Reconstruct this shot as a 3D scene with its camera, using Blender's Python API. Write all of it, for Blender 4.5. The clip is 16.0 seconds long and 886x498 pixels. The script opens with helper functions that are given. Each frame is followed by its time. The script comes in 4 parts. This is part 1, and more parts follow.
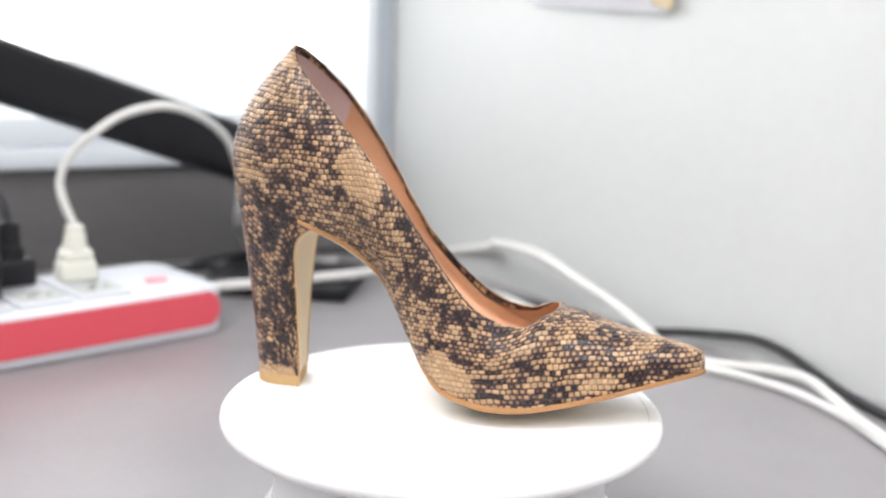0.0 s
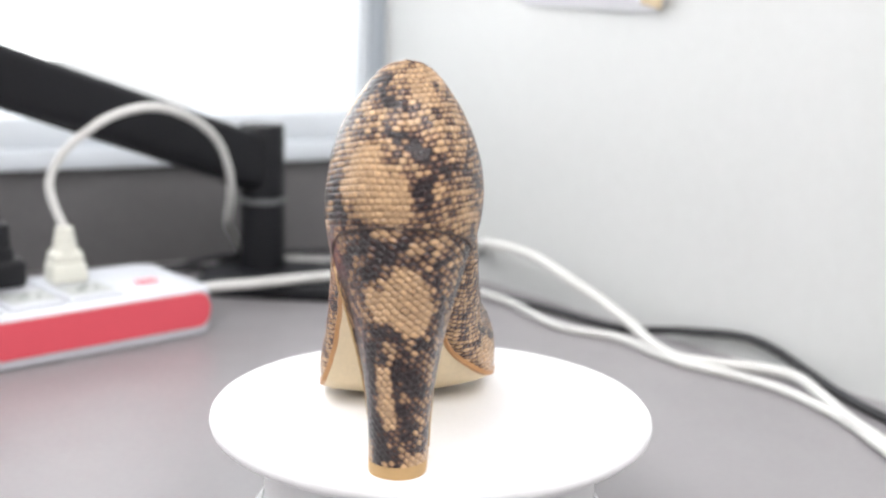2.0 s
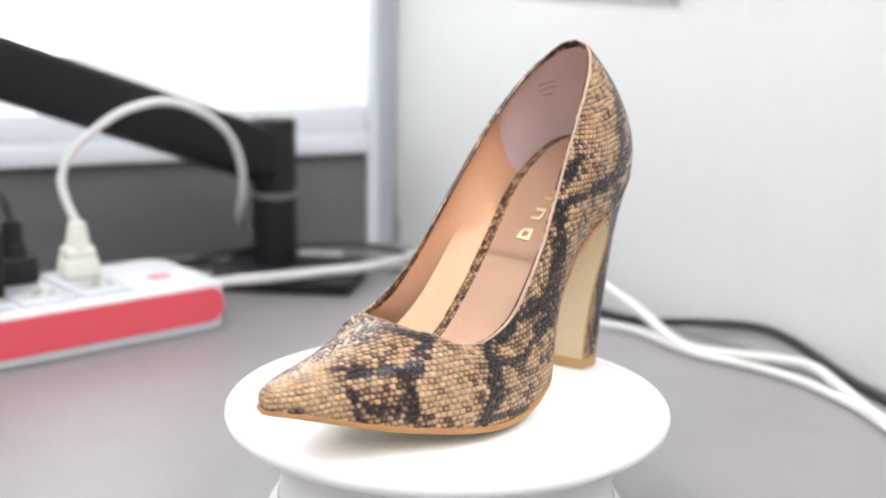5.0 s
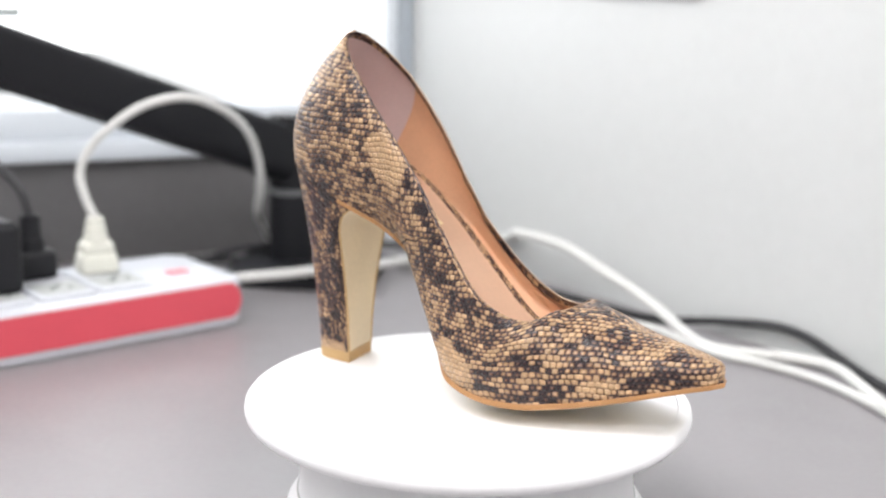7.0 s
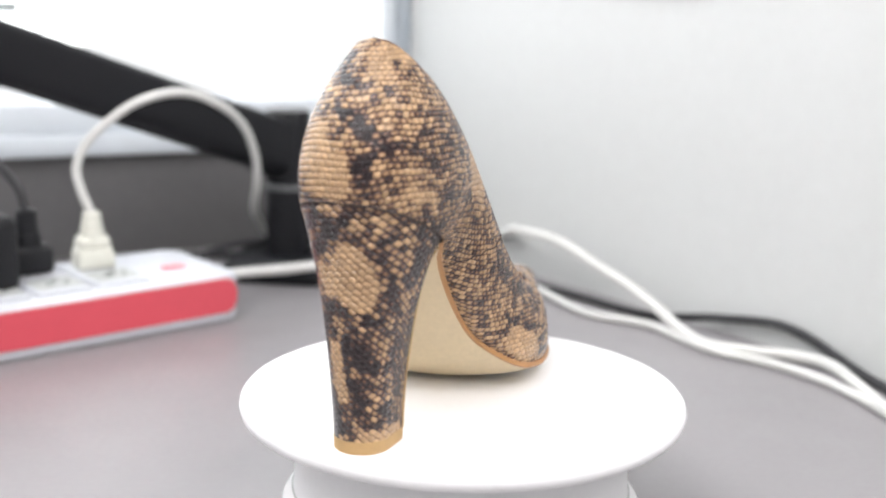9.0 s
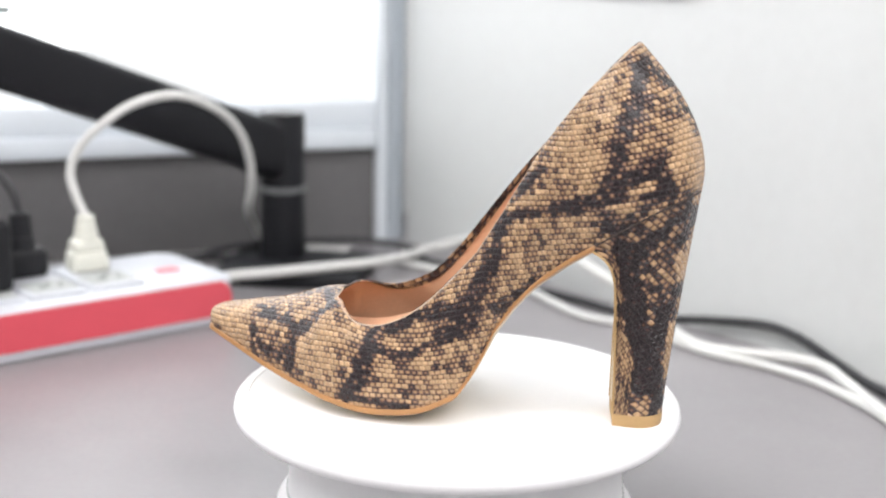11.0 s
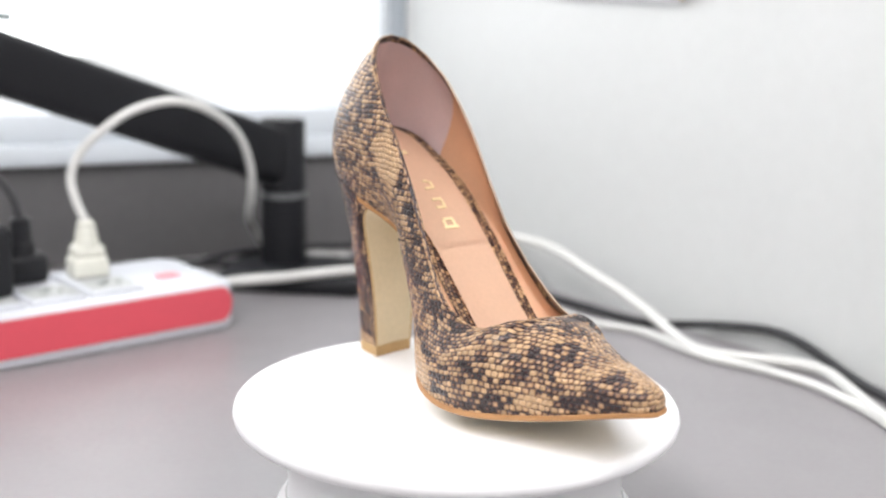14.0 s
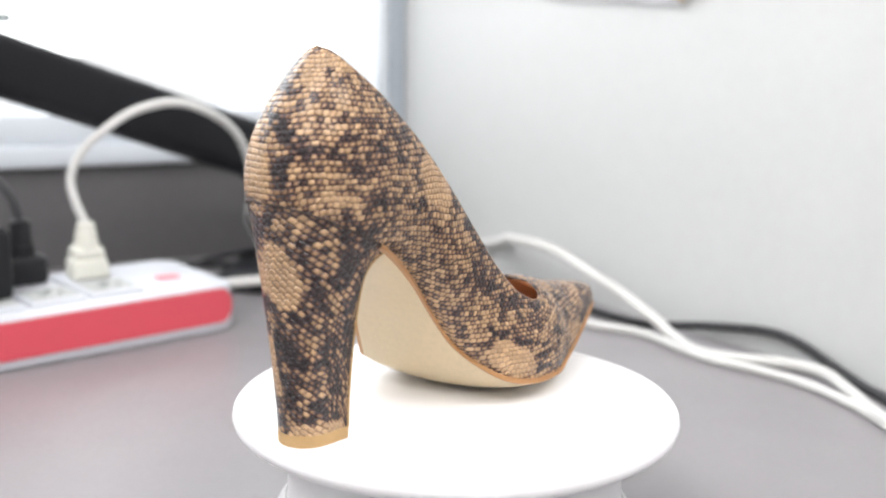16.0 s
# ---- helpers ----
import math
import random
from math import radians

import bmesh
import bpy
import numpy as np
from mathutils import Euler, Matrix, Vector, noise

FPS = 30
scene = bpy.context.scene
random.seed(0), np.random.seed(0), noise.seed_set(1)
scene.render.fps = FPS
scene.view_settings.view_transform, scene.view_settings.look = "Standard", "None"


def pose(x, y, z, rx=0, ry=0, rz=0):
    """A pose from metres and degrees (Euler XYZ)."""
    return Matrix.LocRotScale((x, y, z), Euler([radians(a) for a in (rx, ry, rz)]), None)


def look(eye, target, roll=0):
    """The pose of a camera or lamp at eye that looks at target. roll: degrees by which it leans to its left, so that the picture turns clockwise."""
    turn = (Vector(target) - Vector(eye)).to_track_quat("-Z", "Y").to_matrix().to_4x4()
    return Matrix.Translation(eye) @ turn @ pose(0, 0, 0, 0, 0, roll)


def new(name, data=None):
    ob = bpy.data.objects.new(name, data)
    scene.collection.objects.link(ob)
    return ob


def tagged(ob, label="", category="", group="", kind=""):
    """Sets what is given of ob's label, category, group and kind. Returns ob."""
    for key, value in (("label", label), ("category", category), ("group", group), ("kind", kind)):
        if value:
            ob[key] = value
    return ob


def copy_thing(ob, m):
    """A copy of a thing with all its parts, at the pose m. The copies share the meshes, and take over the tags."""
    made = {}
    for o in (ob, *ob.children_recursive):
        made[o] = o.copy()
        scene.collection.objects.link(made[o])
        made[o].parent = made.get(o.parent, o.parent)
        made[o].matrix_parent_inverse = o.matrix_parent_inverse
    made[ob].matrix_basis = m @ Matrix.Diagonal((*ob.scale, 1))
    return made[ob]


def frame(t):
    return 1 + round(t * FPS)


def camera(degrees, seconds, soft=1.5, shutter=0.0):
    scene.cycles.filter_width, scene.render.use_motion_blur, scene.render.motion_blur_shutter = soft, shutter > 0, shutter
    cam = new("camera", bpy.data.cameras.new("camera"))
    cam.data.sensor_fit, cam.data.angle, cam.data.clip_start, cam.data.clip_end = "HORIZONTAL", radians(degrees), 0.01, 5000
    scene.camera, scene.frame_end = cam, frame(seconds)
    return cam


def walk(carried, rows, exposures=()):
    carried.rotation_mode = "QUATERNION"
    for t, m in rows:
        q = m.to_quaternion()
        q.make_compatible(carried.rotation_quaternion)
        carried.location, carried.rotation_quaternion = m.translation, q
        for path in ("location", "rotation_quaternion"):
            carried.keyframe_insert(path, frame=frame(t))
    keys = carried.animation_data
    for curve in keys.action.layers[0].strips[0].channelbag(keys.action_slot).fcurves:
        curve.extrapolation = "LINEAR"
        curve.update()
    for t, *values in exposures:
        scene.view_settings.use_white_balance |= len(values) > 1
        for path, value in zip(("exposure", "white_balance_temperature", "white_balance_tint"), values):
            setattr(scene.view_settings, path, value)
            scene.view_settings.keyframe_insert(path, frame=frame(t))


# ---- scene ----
cam = camera(40.70, 16.0, soft=2.0, shutter=0.25)
cam.data.dof.use_dof = True
cam.data.dof.focus_distance = 0.50
cam.data.dof.aperture_fstop = 6.5
walk(cam, [
    (0, pose(0.00000, -0.52089, 0.23832, 78.395, -1.555, 0.461)),
    (0.5, pose(-0.00000, -0.52076, 0.23849, 78.396, -1.691, 0.452)),
    (1, pose(0.00038, -0.52055, 0.23949, 78.404, -1.544, 0.344)),
    (1.5, pose(0.00073, -0.52051, 0.24001, 78.430, -1.306, 0.230)),
    (2, pose(0.00168, -0.52112, 0.23922, 78.336, -1.347, 0.067)),
    (2.5, pose(0.00105, -0.52093, 0.23764, 78.233, -1.570, -0.189)),
    (3, pose(0.00060, -0.52083, 0.23732, 78.279, -1.737, -0.402)),
    (3.5, pose(0.00069, -0.52084, 0.23731, 78.257, -1.759, -0.382)),
    (4, pose(0.00058, -0.51985, 0.23749, 78.207, -1.242, -0.344)),
    (6.5, pose(-0.00332, -0.51602, 0.23494, 78.016, -0.979, 1.198)),
    (7, pose(-0.00414, -0.51574, 0.23478, 78.041, -0.995, 1.123)),
    (7.5, pose(-0.00416, -0.51614, 0.23474, 78.056, -0.952, 1.070)),
    (8, pose(-0.00381, -0.51643, 0.23471, 78.010, -1.105, 1.004)),
    (8.5, pose(-0.00327, -0.51620, 0.23554, 77.918, -1.078, 1.039)),
    (9, pose(-0.00283, -0.51596, 0.23587, 77.784, -1.160, 1.071)),
    (11.5, pose(-0.00272, -0.51655, 0.23586, 78.005, -1.121, 0.745)),
    (12, pose(-0.00231, -0.51682, 0.23512, 78.114, -1.078, 0.743)),
    (12.5, pose(-0.00197, -0.51699, 0.23444, 78.193, -1.053, 0.796)),
    (13, pose(-0.00148, -0.51666, 0.23458, 78.189, -0.883, 0.848)),
    (13.5, pose(-0.00161, -0.51633, 0.23479, 78.192, -0.991, 0.829)),
    (14, pose(-0.00098, -0.51643, 0.23508, 78.219, -1.023, 0.902)),
    (14.5, pose(-0.00107, -0.51650, 0.23536, 78.191, -1.021, 0.974)),
    (15, pose(-0.00107, -0.51606, 0.23568, 78.207, -0.952, 0.946)),
    (15.5, pose(-0.00133, -0.51568, 0.23601, 78.183, -1.008, 0.934)),
    (16, pose(-0.00099, -0.51582, 0.23680, 78.166, -0.998, 0.891)),
], exposures=[(0, 0.0), (16, 0.0)])

DISC_Z = 0.060      # top of the turntable plate above the desk
FLOOR_Z = -0.74

# ---------------------------------------------------------------- world and light
world = bpy.data.worlds.new("sky")
scene.world = world
world.use_nodes = True
wn = world.node_tree
sky = wn.nodes.new("ShaderNodeTexSky")
sky.sky_type = 'NISHITA'
sky.sun_disc = False
sky.sun_elevation = radians(35)
sky.sun_rotation = radians(-60)
wn.nodes["Background"].inputs["Strength"].default_value = 0.10
wn.links.new(sky.outputs[0], wn.nodes["Background"].inputs["Color"])


def area(name, m, sx, sy, watts, colour=(1, 1, 1)):
    d = bpy.data.lights.new(name, 'AREA')
    d.shape, d.size, d.size_y, d.energy, d.color = 'RECTANGLE', sx, sy, watts, colour
    o = new(name, d)
    o.matrix_world = m
    return o


WINDOW_WATTS = 16.0
CEILING_WATTS = 15.5

# ---------------------------------------------------------------- materials


def mat(name, colour, rough=0.5, metal=0.0, spec=0.5, noise_scale=0, noise_amount=0.0, bump=0.0, bump_scale=400, second=None, coat=0.0):
    """A principled material with two scales of variation and fine relief."""
    m = bpy.data.materials.new(name)
    m.use_nodes = True
    t = m.node_tree
    b = t.nodes["Principled BSDF"]
    b.inputs["Base Color"].default_value = (*colour, 1)
    b.inputs["Roughness"].default_value = rough
    b.inputs["Metallic"].default_value = metal
    b.inputs["Specular IOR Level"].default_value = spec
    b.inputs["Coat Weight"].default_value = coat
    tc = t.nodes.new("ShaderNodeTexCoord")
    if noise_scale:
        n1 = t.nodes.new("ShaderNodeTexNoise")
        n1.inputs["Scale"].default_value = noise_scale
        n1.inputs["Detail"].default_value = 6
        t.links.new(tc.outputs["Object"], n1.inputs["Vector"])
        n2 = t.nodes.new("ShaderNodeTexNoise")
        n2.inputs["Scale"].default_value = noise_scale * 11
        n2.inputs["Detail"].default_value = 3
        t.links.new(tc.outputs["Object"], n2.inputs["Vector"])
        add = t.nodes.new("ShaderNodeMath")
        add.operation = 'ADD'
        t.links.new(n1.outputs["Fac"], add.inputs[0])
        t.links.new(n2.outputs["Fac"], add.inputs[1])
        mr = t.nodes.new("ShaderNodeMapRange")
        mr.inputs["From Min"].default_value, mr.inputs["From Max"].default_value = 0.7, 1.3
        t.links.new(add.outputs[0], mr.inputs["Value"])
        mx = t.nodes.new("ShaderNodeMix")
        mx.data_type = 'RGBA'
        c2 = second or tuple(c * (1 - noise_amount) for c in colour)
        mx.inputs["A"].default_value = (*c2, 1)
        mx.inputs["B"].default_value = (*colour, 1)
        t.links.new(mr.outputs[0], mx.inputs["Factor"])
        t.links.new(mx.outputs["Result"], b.inputs["Base Color"])
        rr = t.nodes.new("ShaderNodeMapRange")
        rr.inputs["From Min"].default_value, rr.inputs["From Max"].default_value = 0.7, 1.3
        rr.inputs["To Min"].default_value, rr.inputs["To Max"].default_value = max(0.03, rough - 0.06), min(1, rough + 0.06)
        t.links.new(add.outputs[0], rr.inputs["Value"])
        t.links.new(rr.outputs[0], b.inputs["Roughness"])
    if bump:
        n3 = t.nodes.new("ShaderNodeTexNoise")
        n3.inputs["Scale"].default_value = bump_scale
        n3.inputs["Detail"].default_value = 4
        t.links.new(tc.outputs["Object"], n3.inputs["Vector"])
        bp = t.nodes.new("ShaderNodeBump")
        bp.inputs["Strength"].default_value = bump
        bp.inputs["Distance"].default_value = 0.0006
        t.links.new(n3.outputs["Fac"], bp.inputs["Height"])
        t.links.new(bp.outputs[0], b.inputs["Normal"])
    return m


def glow(name, colour, strength):
    m = bpy.data.materials.new(name)
    m.use_nodes = True
    t = m.node_tree
    t.nodes.remove(t.nodes["Principled BSDF"])
    e = t.nodes.new("ShaderNodeEmission")
    e.inputs[0].default_value = (*colour, 1)
    e.inputs[1].default_value = strength
    t.links.new(e.outputs[0], t.nodes["Material Output"].inputs[0])
    return m


def snake_material():
    """Printed and embossed snake leather: raised scales in staggered rows, each one tan, brown or near black."""
    m = bpy.data.materials.new("snake_leather")
    m.use_nodes = True
    t = m.node_tree
    b = t.nodes["Principled BSDF"]
    L = t.links

    def node(kind, **kw):
        n = t.nodes.new(kind)
        for k, v in kw.items():
            n.inputs[k].default_value = v
        return n

    def calc(op, *args):
        n = t.nodes.new("ShaderNodeMath")
        n.operation = op
        for k, a in enumerate(args):
            if isinstance(a, (int, float)):
                n.inputs[k].default_value = a
            else:
                L.new(a, n.inputs[k])
        return n.outputs[0]

    def remap(value, a, c, lo=0.0, hi=1.0, smooth=False):
        n = t.nodes.new("ShaderNodeMapRange")
        if smooth:
            n.interpolation_type = 'SMOOTHSTEP'
        for k, v in zip(("From Min", "From Max", "To Min", "To Max"), (a, c, lo, hi)):
            n.inputs[k].default_value = v
        L.new(value, n.inputs["Value"])
        return n.outputs[0]

    uv = t.nodes.new("ShaderNodeTexCoord").outputs["UV"]
    mp = t.nodes.new("ShaderNodeMapping")
    mp.inputs["Scale"].default_value = (345, 400, 1)
    mp.inputs["Rotation"].default_value = (0, 0, radians(3))
    L.new(uv, mp.inputs["Vector"])
    loose = t.nodes.new("ShaderNodeAttribute")
    loose.attribute_name = "loose"
    blot = t.nodes.new("ShaderNodeAttribute")
    blot.attribute_name = "darkness"
    # the rows waver, more so where the skin is loose
    wob = node("ShaderNodeTexNoise", Scale=0.13, Detail=2.0)
    L.new(mp.outputs[0], wob.inputs["Vector"])
    ws = t.nodes.new("ShaderNodeSeparateColor")
    L.new(wob.outputs["Color"], ws.inputs[0])
    xyz = t.nodes.new("ShaderNodeSeparateXYZ")
    L.new(mp.outputs[0], xyz.inputs[0])
    amount = remap(loose.outputs["Fac"], 0, 1, 0.8, 2.2)
    u = calc('MULTIPLY_ADD', ws.outputs[0], amount, xyz.outputs["X"])
    v = calc('MULTIPLY_ADD', ws.outputs[1], amount, xyz.outputs["Y"])
    row = calc('FLOOR', v)
    u = calc('ADD', u, calc('MULTIPLY', calc('FLOORED_MODULO', row, 2.0), 0.5))
    col = calc('FLOOR', u)
    key = t.nodes.new("ShaderNodeCombineXYZ")
    L.new(col, key.inputs[0])
    L.new(row, key.inputs[1])
    chance = t.nodes.new("ShaderNodeTexWhiteNoise")
    chance.noise_dimensions = '2D'
    L.new(key.outputs[0], chance.inputs["Vector"])
    sep = t.nodes.new("ShaderNodeSeparateColor")
    L.new(chance.outputs["Color"], sep.inputs[0])
    # a scale is a rounded block: 1 in its middle, 0 at its rim
    ax = calc('ABSOLUTE', calc('MULTIPLY_ADD', calc('FRACT', u), 2.0, -1.0))
    ax = calc('MULTIPLY', ax, 0.95)     # joints along a row are shallower than those between rows
    ay = calc('ABSOLUTE', calc('MULTIPLY_ADD', calc('FRACT', v), 2.0, -1.0))
    power = remap(loose.outputs["Fac"], 0, 1, 5.5, 3.6)
    block = calc('SUBTRACT', 1.0, calc('POWER', calc('ADD', calc('POWER', ax, power), calc('POWER', ay, power)), calc('DIVIDE', 1.0, power)))
    block = calc('ADD', block, calc('MULTIPLY_ADD', sep.outputs[2], 0.10, -0.05))
    big = node("ShaderNodeTexNoise", Scale=0.22, Detail=3.0, Roughness=0.65)
    L.new(mp.outputs[0], big.inputs["Vector"])
    grain = node("ShaderNodeTexNoise", Scale=3.5, Detail=3.0)
    L.new(mp.outputs[0], grain.inputs["Vector"])
    # darkness = blotch + slow noise + chance by scale + the darker rim of each scale
    spread = remap(loose.outputs["Fac"], 0, 1, 0.8, 0.85)
    tot = calc('ADD', blot.outputs["Fac"], calc('MULTIPLY', calc('SUBTRACT', big.outputs["Fac"], 0.5), spread))
    tot = calc('ADD', tot, calc('MULTIPLY_ADD', sep.outputs[0], 0.58, -0.29))
    tot = calc('ADD', tot, remap(block, 0.0, 0.80, 0.19, -0.13))
    tot = calc('ADD', tot, calc('MULTIPLY_ADD', grain.outputs["Fac"], 0.24, -0.12))
    ramp = t.nodes.new("ShaderNodeValToRGB")
    ramp.color_ramp.elements[0].position = 0.12
    ramp.color_ramp.elements[0].color = (0.56, 0.365, 0.205, 1)
    ramp.color_ramp.elements[1].position = 0.82
    ramp.color_ramp.elements[1].color = (0.012, 0.006, 0.008, 1)
    for at, c in ((0.36, (0.44, 0.270, 0.145, 1)), (0.52, (0.215, 0.118, 0.072, 1)), (0.66, (0.058, 0.029, 0.028, 1))):
        ramp.color_ramp.elements.new(at).color = c
    L.new(tot, ramp.inputs[0])
    # a change of value from scale to scale
    hs = t.nodes.new("ShaderNodeHueSaturation")
    L.new(calc('MULTIPLY_ADD', calc('ADD', grain.outputs["Fac"], sep.outputs[1]), 0.36, 0.66), hs.inputs["Value"])
    L.new(ramp.outputs[0], hs.inputs["Color"])
    # the print thins out in the grooves: brown between pale scales, worn lighter between black ones
    gcol = t.nodes.new("ShaderNodeMix")
    gcol.data_type = 'RGBA'
    gcol.inputs["A"].default_value = (0.33, 0.195, 0.108, 1)
    gcol.inputs["B"].default_value = (0.040, 0.023, 0.023, 1)
    L.new(remap(tot, 0.10, 0.48), gcol.inputs["Factor"])
    groove = t.nodes.new("ShaderNodeMix")
    groove.data_type = 'RGBA'
    L.new(remap(block, 0.0, 0.17), groove.inputs["Factor"])
    L.new(gcol.outputs["Result"], groove.inputs["A"])
    L.new(hs.outputs[0], groove.inputs["B"])
    L.new(groove.outputs["Result"], b.inputs["Base Color"])
    # relief
    h = calc('ADD', remap(block, 0.0, 0.55, smooth=True), calc('MULTIPLY', grain.outputs["Fac"], 0.18))
    h = calc('ADD', h, calc('MULTIPLY', sep.outputs[2], 0.15))
    bp = t.nodes.new("ShaderNodeBump")
    bp.inputs["Strength"].default_value = 0.85
    bp.inputs["Distance"].default_value = 0.0011
    L.new(h, bp.inputs["Height"])
    L.new(bp.outputs[0], b.inputs["Normal"])
    L.new(remap(grain.outputs["Fac"], 0.3, 0.7, 0.22, 0.36), b.inputs["Roughness"])
    b.inputs["Specular IOR Level"].default_value = 0.45
    b.inputs["Coat Weight"].default_value = 0.21
    b.inputs["Coat Roughness"].default_value = 0.18
    return m


M_SNAKE = snake_material()
M_LINING = mat("tan_lining", (0.76, 0.44, 0.27), 0.55, noise_scale=60, noise_amount=0.10, bump=0.15, bump_scale=1500)
M_SOCK = mat("tan_sock", (0.70, 0.455, 0.315), 0.5, noise_scale=50, noise_amount=0.08, bump=0.12, bump_scale=1800)
M_COUNTER = mat("mauve_suede", (0.70, 0.54, 0.53), 0.9, noise_scale=80, noise_amount=0.10, bump=0.3, bump_scale=3000)
M_CREAM = mat("cream_sole", (0.66, 0.54, 0.36), 0.42, noise_scale=40, noise_amount=0.10, bump=0.1, bump_scale=900)
M_WELT = mat("amber_sole_edge", (0.46, 0.235, 0.095), 0.45, noise_scale=90, noise_amount=0.18, bump=0.1, bump_scale=900)
M_LIFT = mat("tan_rubber_lift", (0.50, 0.32, 0.14), 0.6, noise_scale=120, noise_amount=0.15, bump=0.15, bump_scale=1500)
M_BIND = mat("pale_cut_edge", (0.52, 0.385, 0.28), 0.6, noise_scale=200, noise_amount=0.25)
M_GOLD = mat("gold_foil", (0.90, 0.74, 0.44), 0.35, metal=0.35, noise_scale=300, noise_amount=0.15)
M_INK = mat("ink", (0.24, 0.155, 0.15), 0.8)
M_THREAD = mat("seam_shadow_thread", (0.05, 0.035, 0.03), 0.8)
M_PLATE = mat("white_plate_plastic", (0.86, 0.86, 0.87), 0.42, noise_scale=30, noise_amount=0.03, bump=0.06, bump_scale=1200)
M_BASE = mat("white_base_plastic", (0.80, 0.80, 0.81), 0.35, noise_scale=30, noise_amount=0.03)
M_DESK = mat("grey_desk_laminate", (0.252, 0.240, 0.248), 0.37, spec=0.6, noise_scale=22, noise_amount=0.06)
M_PANEL = mat("grey_partition_fabric", (0.148, 0.144, 0.146), 0.9, noise_scale=14, noise_amount=0.16, bump=0.3, bump_scale=1500)
M_WALLBOARD = mat("pale_partition_board", (0.605, 0.617, 0.61), 0.55, noise_scale=9, noise_amount=0.04, bump=0.2, bump_scale=500)
M_ALU = mat("aluminium_post", (0.50, 0.55, 0.60), 0.42, metal=0.35, noise_scale=40, noise_amount=0.08)
M_FRAME = mat("window_frame_paint", (0.70, 0.745, 0.79), 0.4, noise_scale=20, noise_amount=0.04)
M_BLACK = mat("black_powder_coat", (0.010, 0.0105, 0.013), 0.5, spec=0.25, noise_scale=60, noise_amount=0.2, bump=0.2, bump_scale=2500)
M_BLACKP = mat("black_plastic", (0.013, 0.0135, 0.016), 0.5, spec=0.3, noise_scale=60, noise_amount=0.2)
M_GREYP = mat("grey_ring", (0.13, 0.135, 0.14), 0.45, noise_scale=60, noise_amount=0.1)
M_WHITEP = mat("white_strip_plastic", (0.60, 0.62, 0.66), 0.35, noise_scale=40, noise_amount=0.03)
M_RED = mat("coral_red_plastic", (0.68, 0.085, 0.115), 0.42, noise_scale=30, noise_amount=0.06)
M_BTN = mat("red_button", (0.80, 0.22, 0.27), 0.4)
M_SOCKET = mat("grey_socket_face", (0.46, 0.48, 0.47), 0.5, noise_scale=60, noise_amount=0.06)
M_SLOT = mat("dark_slot", (0.05, 0.05, 0.05), 0.7)
M_PLUG = mat("ivory_plug", (0.68, 0.68, 0.61), 0.42, noise_scale=70, noise_amount=0.06)
M_CABLEW = mat("white_cable", (0.62, 0.62, 0.60), 0.45, noise_scale=40, noise_amount=0.06)
M_CABLEB = mat("black_cable", (0.02, 0.02, 0.023), 0.5, noise_scale=60, noise_amount=0.2)
M_PAPER = mat("white_paper", (0.88, 0.88, 0.91), 0.8, noise_scale=25, noise_amount=0.03)
M_TAPE = mat("yellow_tape", (0.62, 0.50, 0.32), 0.5, noise_scale=80, noise_amount=0.1)
M_WALL = mat("room_wall_paint", (0.72, 0.72, 0.71), 0.8, noise_scale=3, noise_amount=0.04, bump=0.2, bump_scale=200)
M_FLOOR = mat("carpet", (0.16, 0.165, 0.175), 0.95, noise_scale=12, noise_amount=0.25, bump=0.5, bump_scale=500)
M_CEIL = mat("ceiling_tile", (0.80, 0.80, 0.79), 0.9, noise_scale=6, noise_amount=0.04)
M_LIGHTP = glow("light_panel", (1.0, 0.98, 0.95), 4.0)
M_OUT = glow("bright_outdoors", (0.97, 0.985, 1.0), 1.35)
M_OUTGREY = mat("outdoor_grey_metal", (0.40, 0.44, 0.44), 0.6, noise_scale=12, noise_amount=0.1)
M_GLASS = bpy.data.materials.new("window_glass")
M_GLASS.use_nodes = True
_g = M_GLASS.node_tree.nodes["Principled BSDF"]
_g.inputs["Transmission Weight"].default_value = 1.0
_g.inputs["Roughness"].default_value = 0.0
_g.inputs["IOR"].default_value = 1.02

# ---------------------------------------------------------------- mesh helpers


def thing(name, label, category, m=None, group="", kind=""):
    o = new(name)
    o.empty_display_size = 0.02
    if m is not None:
        o.matrix_basis = m
    return tagged(o, label, category, group, kind)


def finish(name, bm, material, parent=None, label="", smooth=True, angle=40):
    me = bpy.data.meshes.new(name)
    bm.to_mesh(me)
    bm.free()
    for mm in (material if isinstance(material, (list, tuple)) else [material]):
        me.materials.append(mm)
    if smooth:
        me.shade_smooth()
        me.set_sharp_from_angle(angle=radians(angle))
    o = new(name, me)
    if parent is not None:
        o.parent = parent
    if label:
        tagged(o, label)
    return o


def part(name, bm, material, parent, label="", smooth=True, angle=40):
    return finish(name, bm, material, parent, label, smooth, angle)


def box_bm(sx, sy, sz, m=None, bevel=0.0, seg=2, bm=None):
    """A box centred in x and y that stands on z = 0."""
    own = bmesh.new()
    bmesh.ops.create_cube(own, size=1.0)
    bmesh.ops.scale(own, vec=(sx, sy, sz), verts=own.verts)
    bmesh.ops.translate(own, vec=(0, 0, sz / 2), verts=own.verts)
    if bevel:
        bmesh.ops.bevel(own, geom=own.edges[:], offset=bevel, segments=seg, affect='EDGES', profile=0.5)
    if m is not None:
        bmesh.ops.transform(own, matrix=m, verts=own.verts)
    return own


